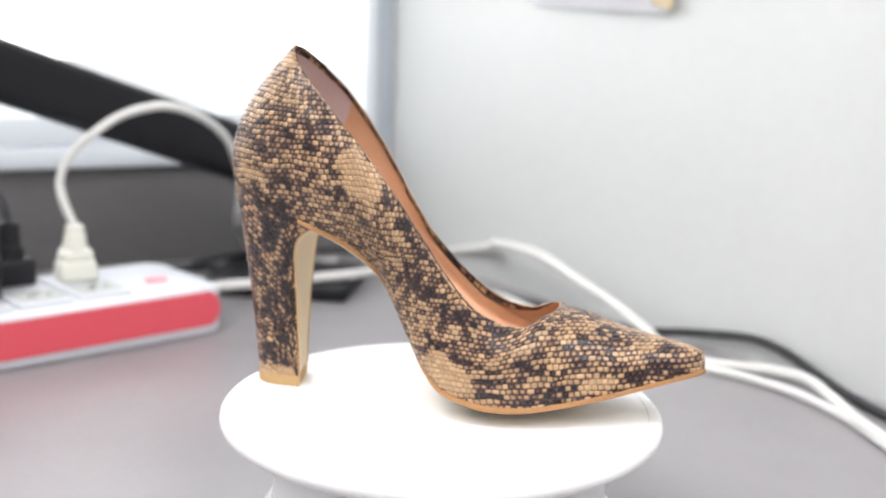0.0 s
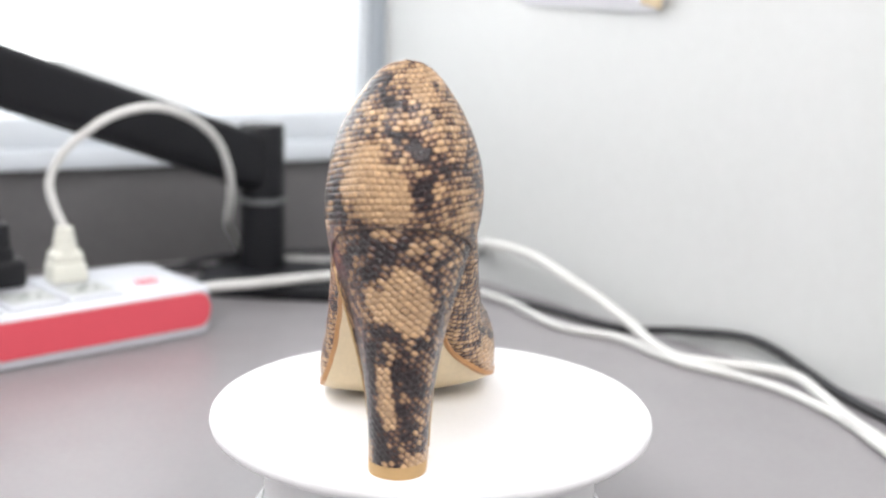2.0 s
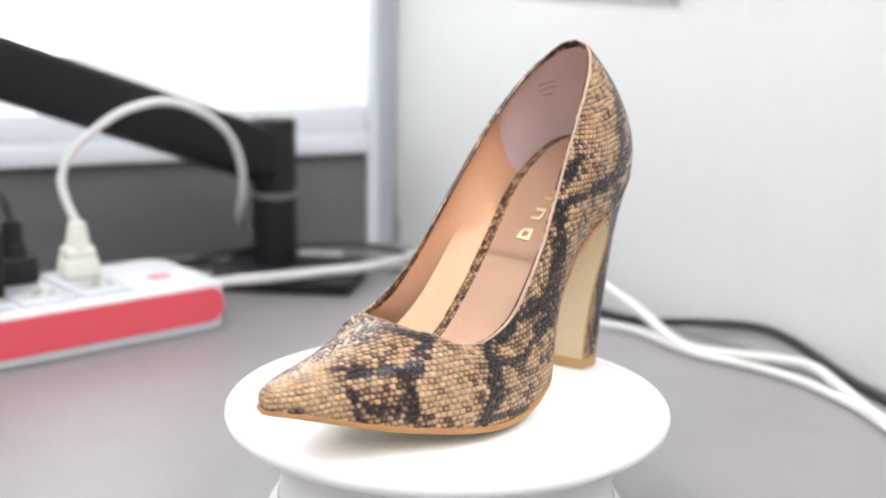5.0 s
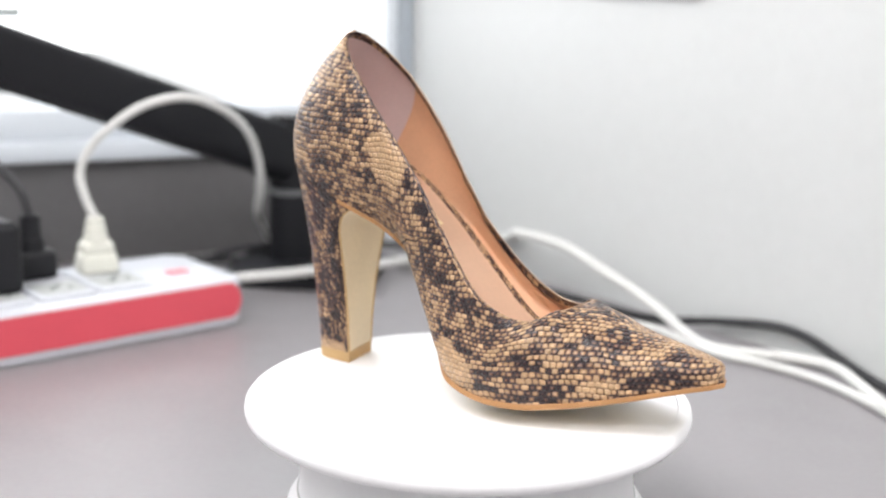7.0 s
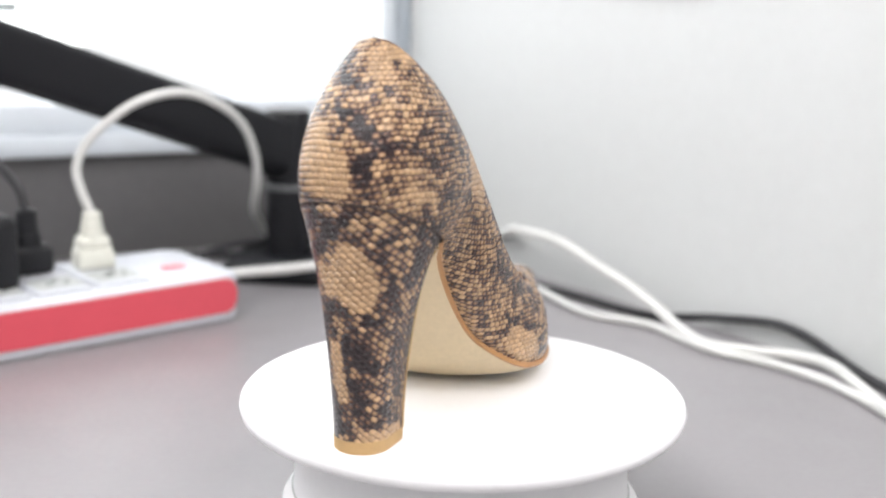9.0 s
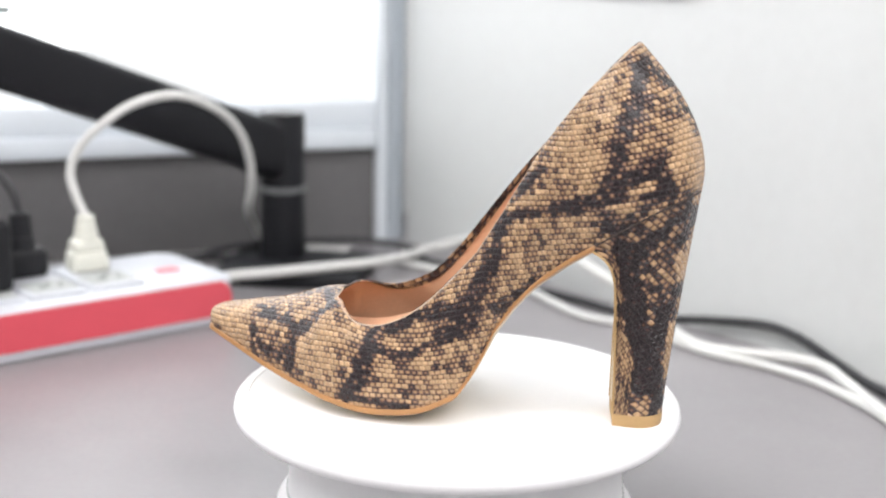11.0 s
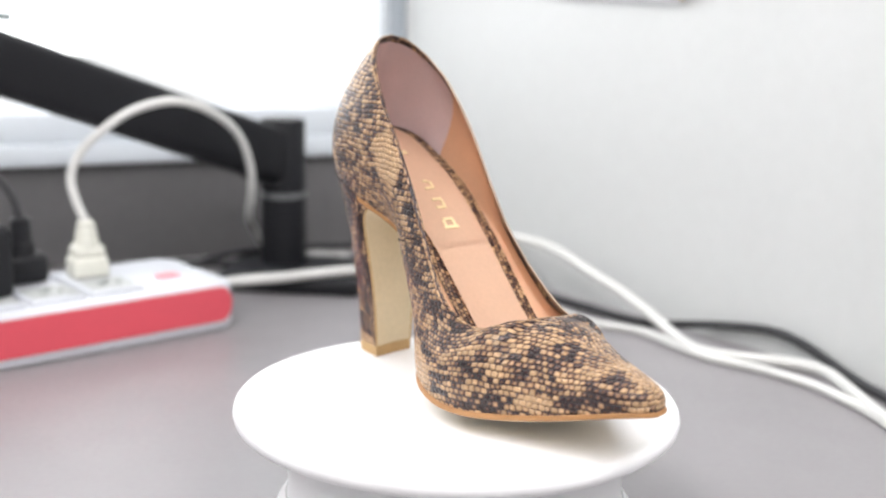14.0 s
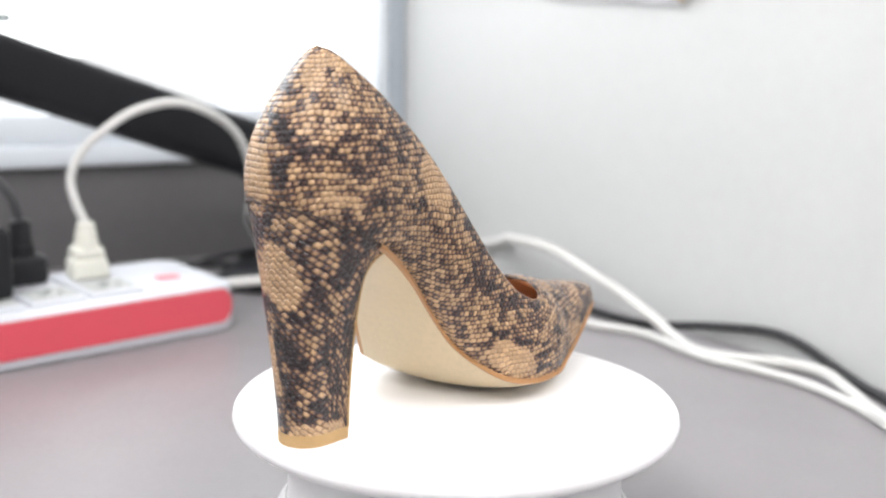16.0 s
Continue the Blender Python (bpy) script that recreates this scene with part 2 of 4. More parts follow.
def lathe_bm(profile, n=96):
    """Turn (r, z) pairs round z."""
    bm = bmesh.new()
    rings = []
    for r, z in profile:
        if r < 1e-6:
            rings.append([bm.verts.new((0, 0, z))])
        else:
            rings.append([bm.verts.new((r * math.cos(2 * math.pi * i / n), r * math.sin(2 * math.pi * i / n), z)) for i in range(n)])
    for a, b in zip(rings, rings[1:]):
        for i in range(n):
            j = (i + 1) % n
            if len(a) == 1 and len(b) > 1:
                bm.faces.new((a[0], b[i], b[j]))
            elif len(b) == 1 and len(a) > 1:
                bm.faces.new((a[i], a[j], b[0]))
            elif len(a) > 1:
                bm.faces.new((a[i], a[j], b[j], b[i]))
    bmesh.ops.recalc_face_normals(bm, faces=bm.faces)
    return bm


def spline(points, n):
    """n + 1 points of a smooth curve through the given ones."""
    p = np.array(points, float)
    seg = np.r_[0, np.cumsum(np.sqrt(np.maximum(np.linalg.norm(np.diff(p, axis=0), axis=1), 1e-9)))]
    ext = np.vstack([2 * p[0] - p[1], p, 2 * p[-1] - p[-2]])
    te = np.r_[-(seg[1] - seg[0]), seg, 2 * seg[-1] - seg[-2]]
    out = []
    for t in np.linspace(0, seg[-1], n + 1):
        k = min(max(np.searchsorted(seg, t, side="right") - 1, 0), len(p) - 2)
        t0, t1, t2, t3 = te[k:k + 4]
        p0, p1, p2, p3 = ext[k:k + 4]
        m1 = ((p1 - p0) / (t1 - t0) - (p2 - p0) / (t2 - t0) + (p2 - p1) / (t2 - t1)) * (t2 - t1)
        m2 = ((p2 - p1) / (t2 - t1) - (p3 - p1) / (t3 - t1) + (p3 - p2) / (t3 - t2)) * (t2 - t1)
        w = (t - t1) / (t2 - t1)
        out.append((2 * w**3 - 3 * w**2 + 1) * p1 + (w**3 - 2 * w**2 + w) * m1 + (-2 * w**3 + 3 * w**2) * p2 + (w**3 - w**2) * m2)
    return np.array(out)


def tube_bm(points, radius, n=90, sides=12):
    """A round cable along a smooth curve."""
    c = spline(points, n)
    bm = bmesh.new()
    up = Vector((0.0, 0.0, 1.0))
    rings = []
    last = None
    for i, p in enumerate(c):
        d = Vector(c[min(i + 1, n)] - c[max(i - 1, 0)]).normalized()
        if last is None:
            last = (up - d * up.dot(d))
            if last.length < 0.1:
                last = Vector((1, 0, 0)) - d * d.x
        last = (last - d * last.dot(d)).normalized()
        side = d.cross(last)
        r = radius[0] + (radius[1] - radius[0]) * i / n if isinstance(radius, tuple) else radius
        rings.append([bm.verts.new(Vector(p) + (last * math.cos(a) + side * math.sin(a)) * r) for a in [2 * math.pi * k / sides for k in range(sides)]])
    for a, b in zip(rings, rings[1:]):
        for k in range(sides):
            bm.faces.new((a[k], a[(k + 1) % sides], b[(k + 1) % sides], b[k]))
    bm.faces.new(rings[0][::-1])
    bm.faces.new(rings[-1])
    bmesh.ops.recalc_face_normals(bm, faces=bm.faces)
    return bm


def grid_bm(rows, uvs=None, close=False):
    """Quads over rows of points; uvs, of the same shape, in metres."""
    bm = bmesh.new()
    vs = [[bm.verts.new(p) for p in r] for r in rows]
    lay = bm.loops.layers.uv.new("UVMap") if uvs is not None else None
    for i in range(len(vs) - 1):
        m = len(vs[i])
        for j in range(m if close else m - 1):
            k = (j + 1) % m
            quad = [(i, j), (i, k), (i + 1, k), (i + 1, j)]
            try:
                f = bm.faces.new([vs[a][b] for a, b in quad])
            except ValueError:
                continue
            if lay is not None:
                for lp, (a, b) in zip(f.loops, quad):
                    lp[lay].uv = uvs[a][b]
    return bm


# ---------------------------------------------------------------- the room
BACK_P, BACK_D = Vector((-0.0806, 0.6240)), Vector((0.9010, 0.4337))     # foot of the window wall, and the way along it
SIDE_P, SIDE_D = Vector((-0.0502, 0.6228)), Vector((0.6133, -0.7898))    # foot of the pale partition


def along(p, d, s0, s1, t0, t1, z0, z1, bevel=0.0, seg=2):
    """A box along a wall: s along it, t behind its face, z up."""
    d = d.normalized()
    n = Vector((-d.y, d.x))
    m = Matrix(((d.x, n.x, 0, p.x), (d.y, n.y, 0, p.y), (0, 0, 1, 0), (0, 0, 0, 1)))
    bm = box_bm(s1 - s0, t1 - t0, z1 - z0, pose((s0 + s1) / 2, (t0 + t1) / 2, z0), bevel, seg)
    bmesh.ops.transform(bm, matrix=m, verts=bm.verts)
    return bm


def structure(name, bm, material, label, category, smooth=True):
    return tagged(finish(name, bm, material, None, "", smooth), label, category, kind="structure")


def build_room():
    structure("floor", box_bm(6.0, 6.0, 0.05, pose(0.2, -0.9, FLOOR_Z - 0.05)), M_FLOOR, "dark grey office carpet floor", "floor")
    structure("ceiling", box_bm(6.0, 6.0, 0.05, pose(0.2, -0.9, 1.95)), M_CEIL, "white tiled office ceiling", "ceiling")
    structure("wall_south", box_bm(6.0, 0.10, 2.69, pose(0.2, -3.9, FLOOR_Z)), M_WALL, "plain white office wall", "wall")
    structure("wall_west", box_bm(0.10, 6.0, 2.69, pose(-2.85, -0.9, FLOOR_Z)), M_WALL, "plain white office wall", "wall")
    structure("wall_east", box_bm(0.10, 6.0, 2.69, pose(3.25, -0.9, FLOOR_Z)), M_WALL, "plain white office wall", "wall")
    # window wall: a low grey board, a sill, and glass above
    structure("wall_north", along(BACK_P, BACK_D, -3.2, 0.0, 0.004, 0.10, FLOOR_Z, 0.090), M_PANEL, "dark grey fabric board under the window", "wall")
    structure("wall_north_top", along(BACK_P, BACK_D, -3.2, 0.0, 0.012, 0.10, 1.40, 1.95), M_WALL, "white wall above the window", "wall")
    structure("wall_north_east", along(BACK_P, BACK_D, 0.085, 3.4, 0.06, 0.16, FLOOR_Z, 1.95), M_WALL, "white wall behind the partition", "wall")
    w = thing("window_1", "bright window with a pale blue-grey frame", "window", kind="structure")
    part("window_sill", along(BACK_P, BACK_D, -3.2, 0.0, -0.006, 0.10, 0.090, 0.1085, 0.003), M_FRAME, w)
    part("window_frame", along(BACK_P, BACK_D, -3.2, 0.0, 0.000, 0.08, 0.1085, 0.1355, 0.003), M_FRAME, w)
    part("window_frame", along(BACK_P, BACK_D, -3.2, 0.0, 0.006, 0.08, 1.37, 1.40, 0.003), M_FRAME, w)
    part("window_frame", along(BACK_P, BACK_D, -1.30, -1.26, 0.006, 0.08, 0.1355, 1.37, 0.003), M_FRAME, w)
    for a, b in ((-3.2, -1.30), (-1.26, 0.0)):
        g = part("pane", along(BACK_P, BACK_D, a, b, 0.010, 0.014, 0.1355, 1.37), M_GLASS, w, smooth=False)
        g.visible_shadow = False
    latch = thing("window_latch", "small grey metal latch on the window", "window latch")
    part("plate", along(BACK_P, BACK_D, -0.3624, -0.3284, -0.004, 0.008, 0.1494, 0.1614, 0.002), M_OUTGREY, latch)
    part("lever", along(BACK_P, BACK_D, -0.3649, -0.3249, -0.010, -0.003, 0.2115, 0.2195, 0.002), M_OUTGREY, latch)
    structure("corner_trim", along(BACK_P, BACK_D, 0.001, 0.0125, -0.002, 0.010, FLOOR_Z, 1.95, 0.002), M_FRAME, "pale painted strip beside the corner post", "trim")
    structure("corner_post", along(BACK_P, BACK_D, 0.0128, 0.029, -0.004, 0.010, FLOOR_Z, 1.95, 0.003), M_ALU, "brushed aluminium corner post between the partitions", "post")
    # pale partition
    structure("partition", along(SIDE_P, SIDE_D, 0.0, 2.6, 0.0, 0.045, FLOOR_Z, 0.95, 0.003), M_WALLBOARD, "pale grey-white smooth partition board", "partition")
    # distance outside the glass
    structure("backdrop", along(BACK_P, BACK_D, -8.0, 3.0, 2.5, 2.55, -2.0, 5.0), M_OUT, "overexposed white daylight outside the window", "backdrop")
    # desk
    structure("desk", box_bm(2.6, 2.2, 0.025, pose(0.2, -0.2, -0.025), 0.002), M_DESK, "grey laminate desk top", "desk")


def ceiling_light():
    o = thing("ceiling_light", "assumed white recessed square office ceiling light, out of view", "ceiling light", pose(0, 0, 1.90), "ceiling lights")
    part("frame", box_bm(1.22, 0.62, 0.045, pose(0, 0, 0.0), 0.004), M_WHITEP, o)
    part("diffuser", box_bm(1.16, 0.56, 0.01, pose(0, 0, -0.006), 0.002), M_LIGHTP, o, "glowing white diffuser")
    return o


build_room()
_cl = ceiling_light()
_cl.matrix_basis = pose(-0.7, -0.75, 1.90)
# assumed lights, all out of view; rear rows added to fill shoe front and low corners
LAMPS = ((-0.7, -0.75), (0.9, -0.75), (-0.7, -1.85), (0.9, -1.85), (0.1, -2.95))
for lx, ly in LAMPS[1:]:
    copy_thing(_cl, pose(lx, ly, 1.90))
# added area lamp under each panel, carrying most of the fill
for lx, ly in LAMPS:
    area("ceiling_fill_lamp", look((lx, ly, 1.88), (lx, ly, 0)), 1.1, 0.5, CEILING_WATTS, (1.0, 0.968, 0.985))
_wc = BACK_P + BACK_D * -0.75 + Vector((-0.4337, 0.9010)) * 0.03
area("window_light", look((_wc.x, _wc.y, 0.75), (_wc.x + 0.4337, _wc.y - 0.9010, 0.62)), 1.5, 1.15, WINDOW_WATTS, (0.97, 0.985, 1.0))


# ---------------------------------------------------------------- things on the desk
def build_paper():
    d = SIDE_D.normalized()
    o = thing("notice_paper", "white paper notice taped to the pale partition", "paper")
    m = Matrix(((d.x, -d.y, 0, SIDE_P.x), (d.y, d.x, 0, SIDE_P.y), (0, 0, 1, 0), (0, 0, 0, 1)))
    rows = []
    for i in range(13):
        a = i / 12
        rows.append([m @ Vector((0.190 + 0.148 * a, -0.0015 - 0.002 * abs(math.sin(3 * a)) - 0.002 * (1 - k / 8) * a ** 4, 0.2388 - 0.003 * a + 0.21 * k / 8)) for k in range(9)])
    bm = grid_bm(rows)
    bmesh.ops.solidify(bm, geom=bm.faces[:], thickness=0.0004)
    part("sheet", bm, M_PAPER, o)
    bm = box_bm(0.020, 0.0006, 0.014, m @ pose(0.334, -0.0062, 0.2400, 0, 12, 0), 0.0002, 1)
    part("tape", bm, M_TAPE, o, "small strip of yellowed tape")


def build_monitor_arm():
    o = thing("monitor_arm", "black metal monitor arm on a desk pole", "monitor arm", pose(-0.1500, 0.4870, 0))
    # clamp plate and pole
    part("base_plate", box_bm(0.122, 0.098, 0.013, pose(0.015, -0.021, 0, 0, 0, -6), 0.004, 3), M_BLACK, o)
    part("pole", lathe_bm([(0, 0.010), (0.019, 0.010), (0.0192, 0.015), (0.0190, 0.068), (0.0178, 0.0690), (0.0178, 0.0742), (0.0190, 0.0752), (0.0190, 0.133), (0.0178, 0.1352), (0, 0.1355)], 48), M_BLACK, o)
    part("ring", lathe_bm([(0.0180, 0.0685), (0.0197, 0.0690), (0.0197, 0.0728), (0.0180, 0.0735)], 48), M_GREYP, o, "thin grey ring round the pole")
    # the arm: a bevelled beam that rises towards its far end
    a, b = Vector((0.004, 0.004, 0.106)), Vector((-0.154, -0.163, 0.184))
    d = (b - a).normalized()
    far = a + d * 0.62
    side = d.cross(Vector((0, 0, 1))).normalized()
    upv = side.cross(d).normalized()
    m = Matrix(((d.x, side.x, upv.x, a.x), (d.y, side.y, upv.y, a.y), (d.z, side.z, upv.z, a.z), (0, 0, 0, 1)))
    L = (far - a).length
    bm = box_bm(L, 0.034, 0.0355, pose(L / 2 + 0.004, 0, -0.0178), 0.008, 4)
    for v in bm.verts:
        near_pole = 1 - min(1, max(0, v.co.x) / 0.26)
        v.co.z *= 1.0 - 0.08 * near_pole if v.co.z > 0 else 1.05 + 0.65 * near_pole
    bmesh.ops.transform(bm, matrix=m, verts=bm.verts)
    part("arm", bm, M_BLACK, o)
    part("knuckle", box_bm(0.040, 0.030, 0.040, pose(-0.012, -0.012, 0.085, 0, 0, 45), 0.007, 3), M_BLACK, o)
    # foot tray behind the pole
    part("cable_clip", box_bm(0.030, 0.012, 0.012, m @ pose(0.30, 0, -0.029), 0.003, 2), M_BLACKP, o)


def strip_matrix():
    """The power strip's own space: x along its length from its free end, y across it to the rear."""
    d = Vector((-0.1011, -0.0910, 0)).normalized()
    n = Vector((d.y, -d.x, 0))
    return Matrix(((d.x, n.x, 0, -0.1660), (d.y, n.y, 0, 0.3125), (0, 0, 1, 0), (0, 0, 0, 1)))


STRIP_W, STRIP_H, STRIP_L, STRIP_END = 0.104, 0.0345, 0.40, 0.010


def rounded_slab(L, W, z0, z1, r, inset=0.0, n=10, bev=0.002):
    """A long slab whose end at x = 0 is rounded in plan; open corners softened."""
    pts = []
    x0, y0, y1 = inset, inset, W - inset
    rr = max(r - inset, 0.001)
    for k in range(n + 1):
        a = math.pi / 2 * k / n
        pts.append((x0 + rr - rr * math.cos(a), y1 - rr + rr * math.sin(a)))
    pts.append((L - inset, y1))
    pts.append((L - inset, y0))
    for k in range(n + 1):
        a = math.pi / 2 * (1 - k / n)
        pts.append((x0 + rr - rr * math.cos(a), y0 + rr - rr * math.sin(a)))
    bm = bmesh.new()
    prof = [(z0, bev), (z0 + bev * 0.3, bev * 0.3), (z0 + bev, 0), (z1 - bev, 0), (z1 - bev * 0.3, bev * 0.3), (z1, bev)]
    rings = []
    cy = W / 2
    for z, s in prof:
        ring = []
        for x, y in pts:
            ring.append(bm.verts.new((x + (s if x < L / 2 else -s), y + (s if y < cy else -s), z)))
        rings.append(ring)
    m = len(pts)
    for a, b in zip(rings, rings[1:]):
        for i in range(m):
            bm.faces.new((a[i], a[(i + 1) % m], b[(i + 1) % m], b[i]))
    bm.faces.new(rings[0][::-1])
    bm.faces.new(rings[-1])
    bmesh.ops.recalc_face_normals(bm, faces=bm.faces)
    return bm


def build_power_strip():
    m = strip_matrix()
    o = thing("power_strip", "white power strip with a coral red side band on the desk", "power strip", m)
    bm = rounded_slab(STRIP_L + STRIP_END, STRIP_W, 0.0, STRIP_H, 0.014, 0.0, 10, 0.0030)
    bmesh.ops.translate(bm, vec=(-STRIP_END, 0, 0), verts=bm.verts)
    part("body", bm, M_WHITEP, o)
    # red band let into the long side, with a rounded end
    bm = bmesh.new()
    ring_o, ring_i = [], []
    zc, hr = 0.0195, 0.0125
    out = [(STRIP_L - 0.012, zc - hr), (STRIP_L - 0.012, zc + hr)]
    for k in range(13):
        a = math.pi / 2 - math.pi * k / 12
        out.append((0.0085 - STRIP_END - hr * math.cos(a) * 0.75 + 0.006, zc + hr * math.sin(a)))
    for x, z in out:
        ring_o.append(bm.verts.new((x, -0.0008, z)))
    for x, z in out:
        ring_i.append(bm.verts.new((x, 0.003, z)))
    bm.faces.new(ring_o)
    for i in range(len(out)):
        j = (i + 1) % len(out)
        bm.faces.new((ring_o[i], ring_i[i], ring_i[j], ring_o[j]))
    bmesh.ops.recalc_face_normals(bm, faces=bm.faces)
    part("side_band", bm, M_RED, o, "coral red plastic band")
    part("button", box_bm(0.016, 0.010, 0.0022, pose(0.0237, 0.041, STRIP_H - 0.0004), 0.0010, 2), M_BTN, o, "small red power button")
    for x in (0.074, 0.116, 0.158, 0.200, 0.242):
        s = part("socket", box_bm(0.038, 0.074, 0.0030, pose(x, 0.052, STRIP_H - 0.0002), 0.0012, 2), M_WHITEP, o)
        part("socket_face", box_bm(0.032, 0.030, 0.0008, pose(x - 0.001, 0.036, STRIP_H + 0.0027), 0.0003, 1), M_SOCKET, s)
        for dx, dy, a in ((-0.006, 0.0, 25), (0.006, 0.0, -25), (0.0, 0.007, 0)):
            part("slot", box_bm(0.0018, 0.0060, 0.0006, pose(x - 0.002 + dx, 0.033 + dy, STRIP_H + 0.0034, 0, 0, a)), M_SLOT, s, smooth=False)
    return m


def build_white_plug(m):
    p = m @ Vector((0.0735, 0.0655, STRIP_H + 0.0029))
    o = thing("power_plug", "ivory mains plug standing in the power strip", "plug", Matrix.Translation(p) @ pose(0, 0, 0, 0, 0, 35))
    for name, w, d, z0, z1, bev, top in (("plug_foot", 0.0275, 0.022, 0.0, 0.0150, 0.0030, 0.90), ("plug_body", 0.0235, 0.019, 0.0146, 0.0235, 0.0028, 0.86)):
        bm = box_bm(w, d, z1 - z0, pose(0, 0, z0), bev, 3)
        for v in bm.verts:
            k = 1 + (top - 1) * (v.co.z - z0) / (z1 - z0)
            v.co.x, v.co.y = v.co.x * k, v.co.y * k
        part(name, bm, M_PLUG, o)
    part("strain_relief", lathe_bm([(0, 0.0205), (0.0088, 0.021), (0.0082, 0.0275), (0.0076, 0.028), (0.0074, 0.033), (0.0067, 0.0335), (0.0062, 0.0395), (0.0042, 0.0405), (0, 0.0405)], 28), M_PLUG, o)
    c = thing("white_plug_cable", "white cable arching from the plug behind the pole", "cable")
    q = p + Vector((0, 0, 0.039))
    pts = [tuple(q), (-0.2715, 0.3130, 0.0930), (-0.2745, 0.3150, 0.1085), (-0.2665, 0.3180, 0.1270), (-0.2485, 0.3250, 0.1445), (-0.2320, 0.3350, 0.1550), (-0.2072, 0.3472, 0.1602),
           (-0.1855, 0.3696, 0.1507), (-0.1710, 0.3920, 0.1331), (-0.1653, 0.4144, 0.1064), (-0.1670, 0.4312, 0.0812), (-0.1745, 0.4592, 0.0586), (-0.1790, 0.5040, 0.0380), (-0.1700, 0.5300, 0.0130), (-0.140, 0.545, 0.0045), (-0.100, 0.552, 0.0042)]
    part("cord", tube_bm(pts, 0.0032, 140, 14), M_CABLEW, c)


def build_black_plugs(m):
    p = m @ Vector((0.1165, 0.0760, STRIP_H + 0.0029))
    o = thing("black_plug", "black mains plug standing in the power strip", "plug", Matrix.Translation(p) @ pose(0, 0, 0, 0, 0, 40))
    part("plug_body", box_bm(0.030, 0.024, 0.020, None, 0.004, 3), M_BLACKP, o)
    part("strain_relief", lathe_bm([(0, 0.018), (0.0100, 0.019), (0.0088, 0.028), (0.0078, 0.0285), (0.0070, 0.044), (0.004, 0.046), (0, 0.046)], 24), M_BLACKP, o)
    c = thing("black_plug_cable", "black cable rising from the black plug", "cable")
    q = p + Vector((0, 0, 0.044))
    part("cord", tube_bm([tuple(q), tuple(q + Vector((-0.006, 0.003, 0.016))), tuple(q + Vector((-0.030, 0.010, 0.036))), tuple(q + Vector((-0.075, 0.020, 0.040))), tuple(q + Vector((-0.14, 0.03, 0.0))), tuple(q + Vector((-0.20, 0.04, -0.074)))], 0.0032, 70, 12), M_CABLEB, c)
    p = m @ Vector((0.1640, 0.0560, STRIP_H + 0.0029))
    o = thing("power_adapter", "square black power adapter standing in the power strip", "adapter", Matrix.Translation(p) @ pose(0, 0, 0, 0, 0, 42))
    part("adapter_body", box_bm(0.052, 0.044, 0.047, None, 0.005, 4), M_BLACKP, o)
    part("adapter_lid", box_bm(0.046, 0.038, 0.0020, pose(0, 0, 0.0462), 0.0008, 2), M_BLACKP, o)


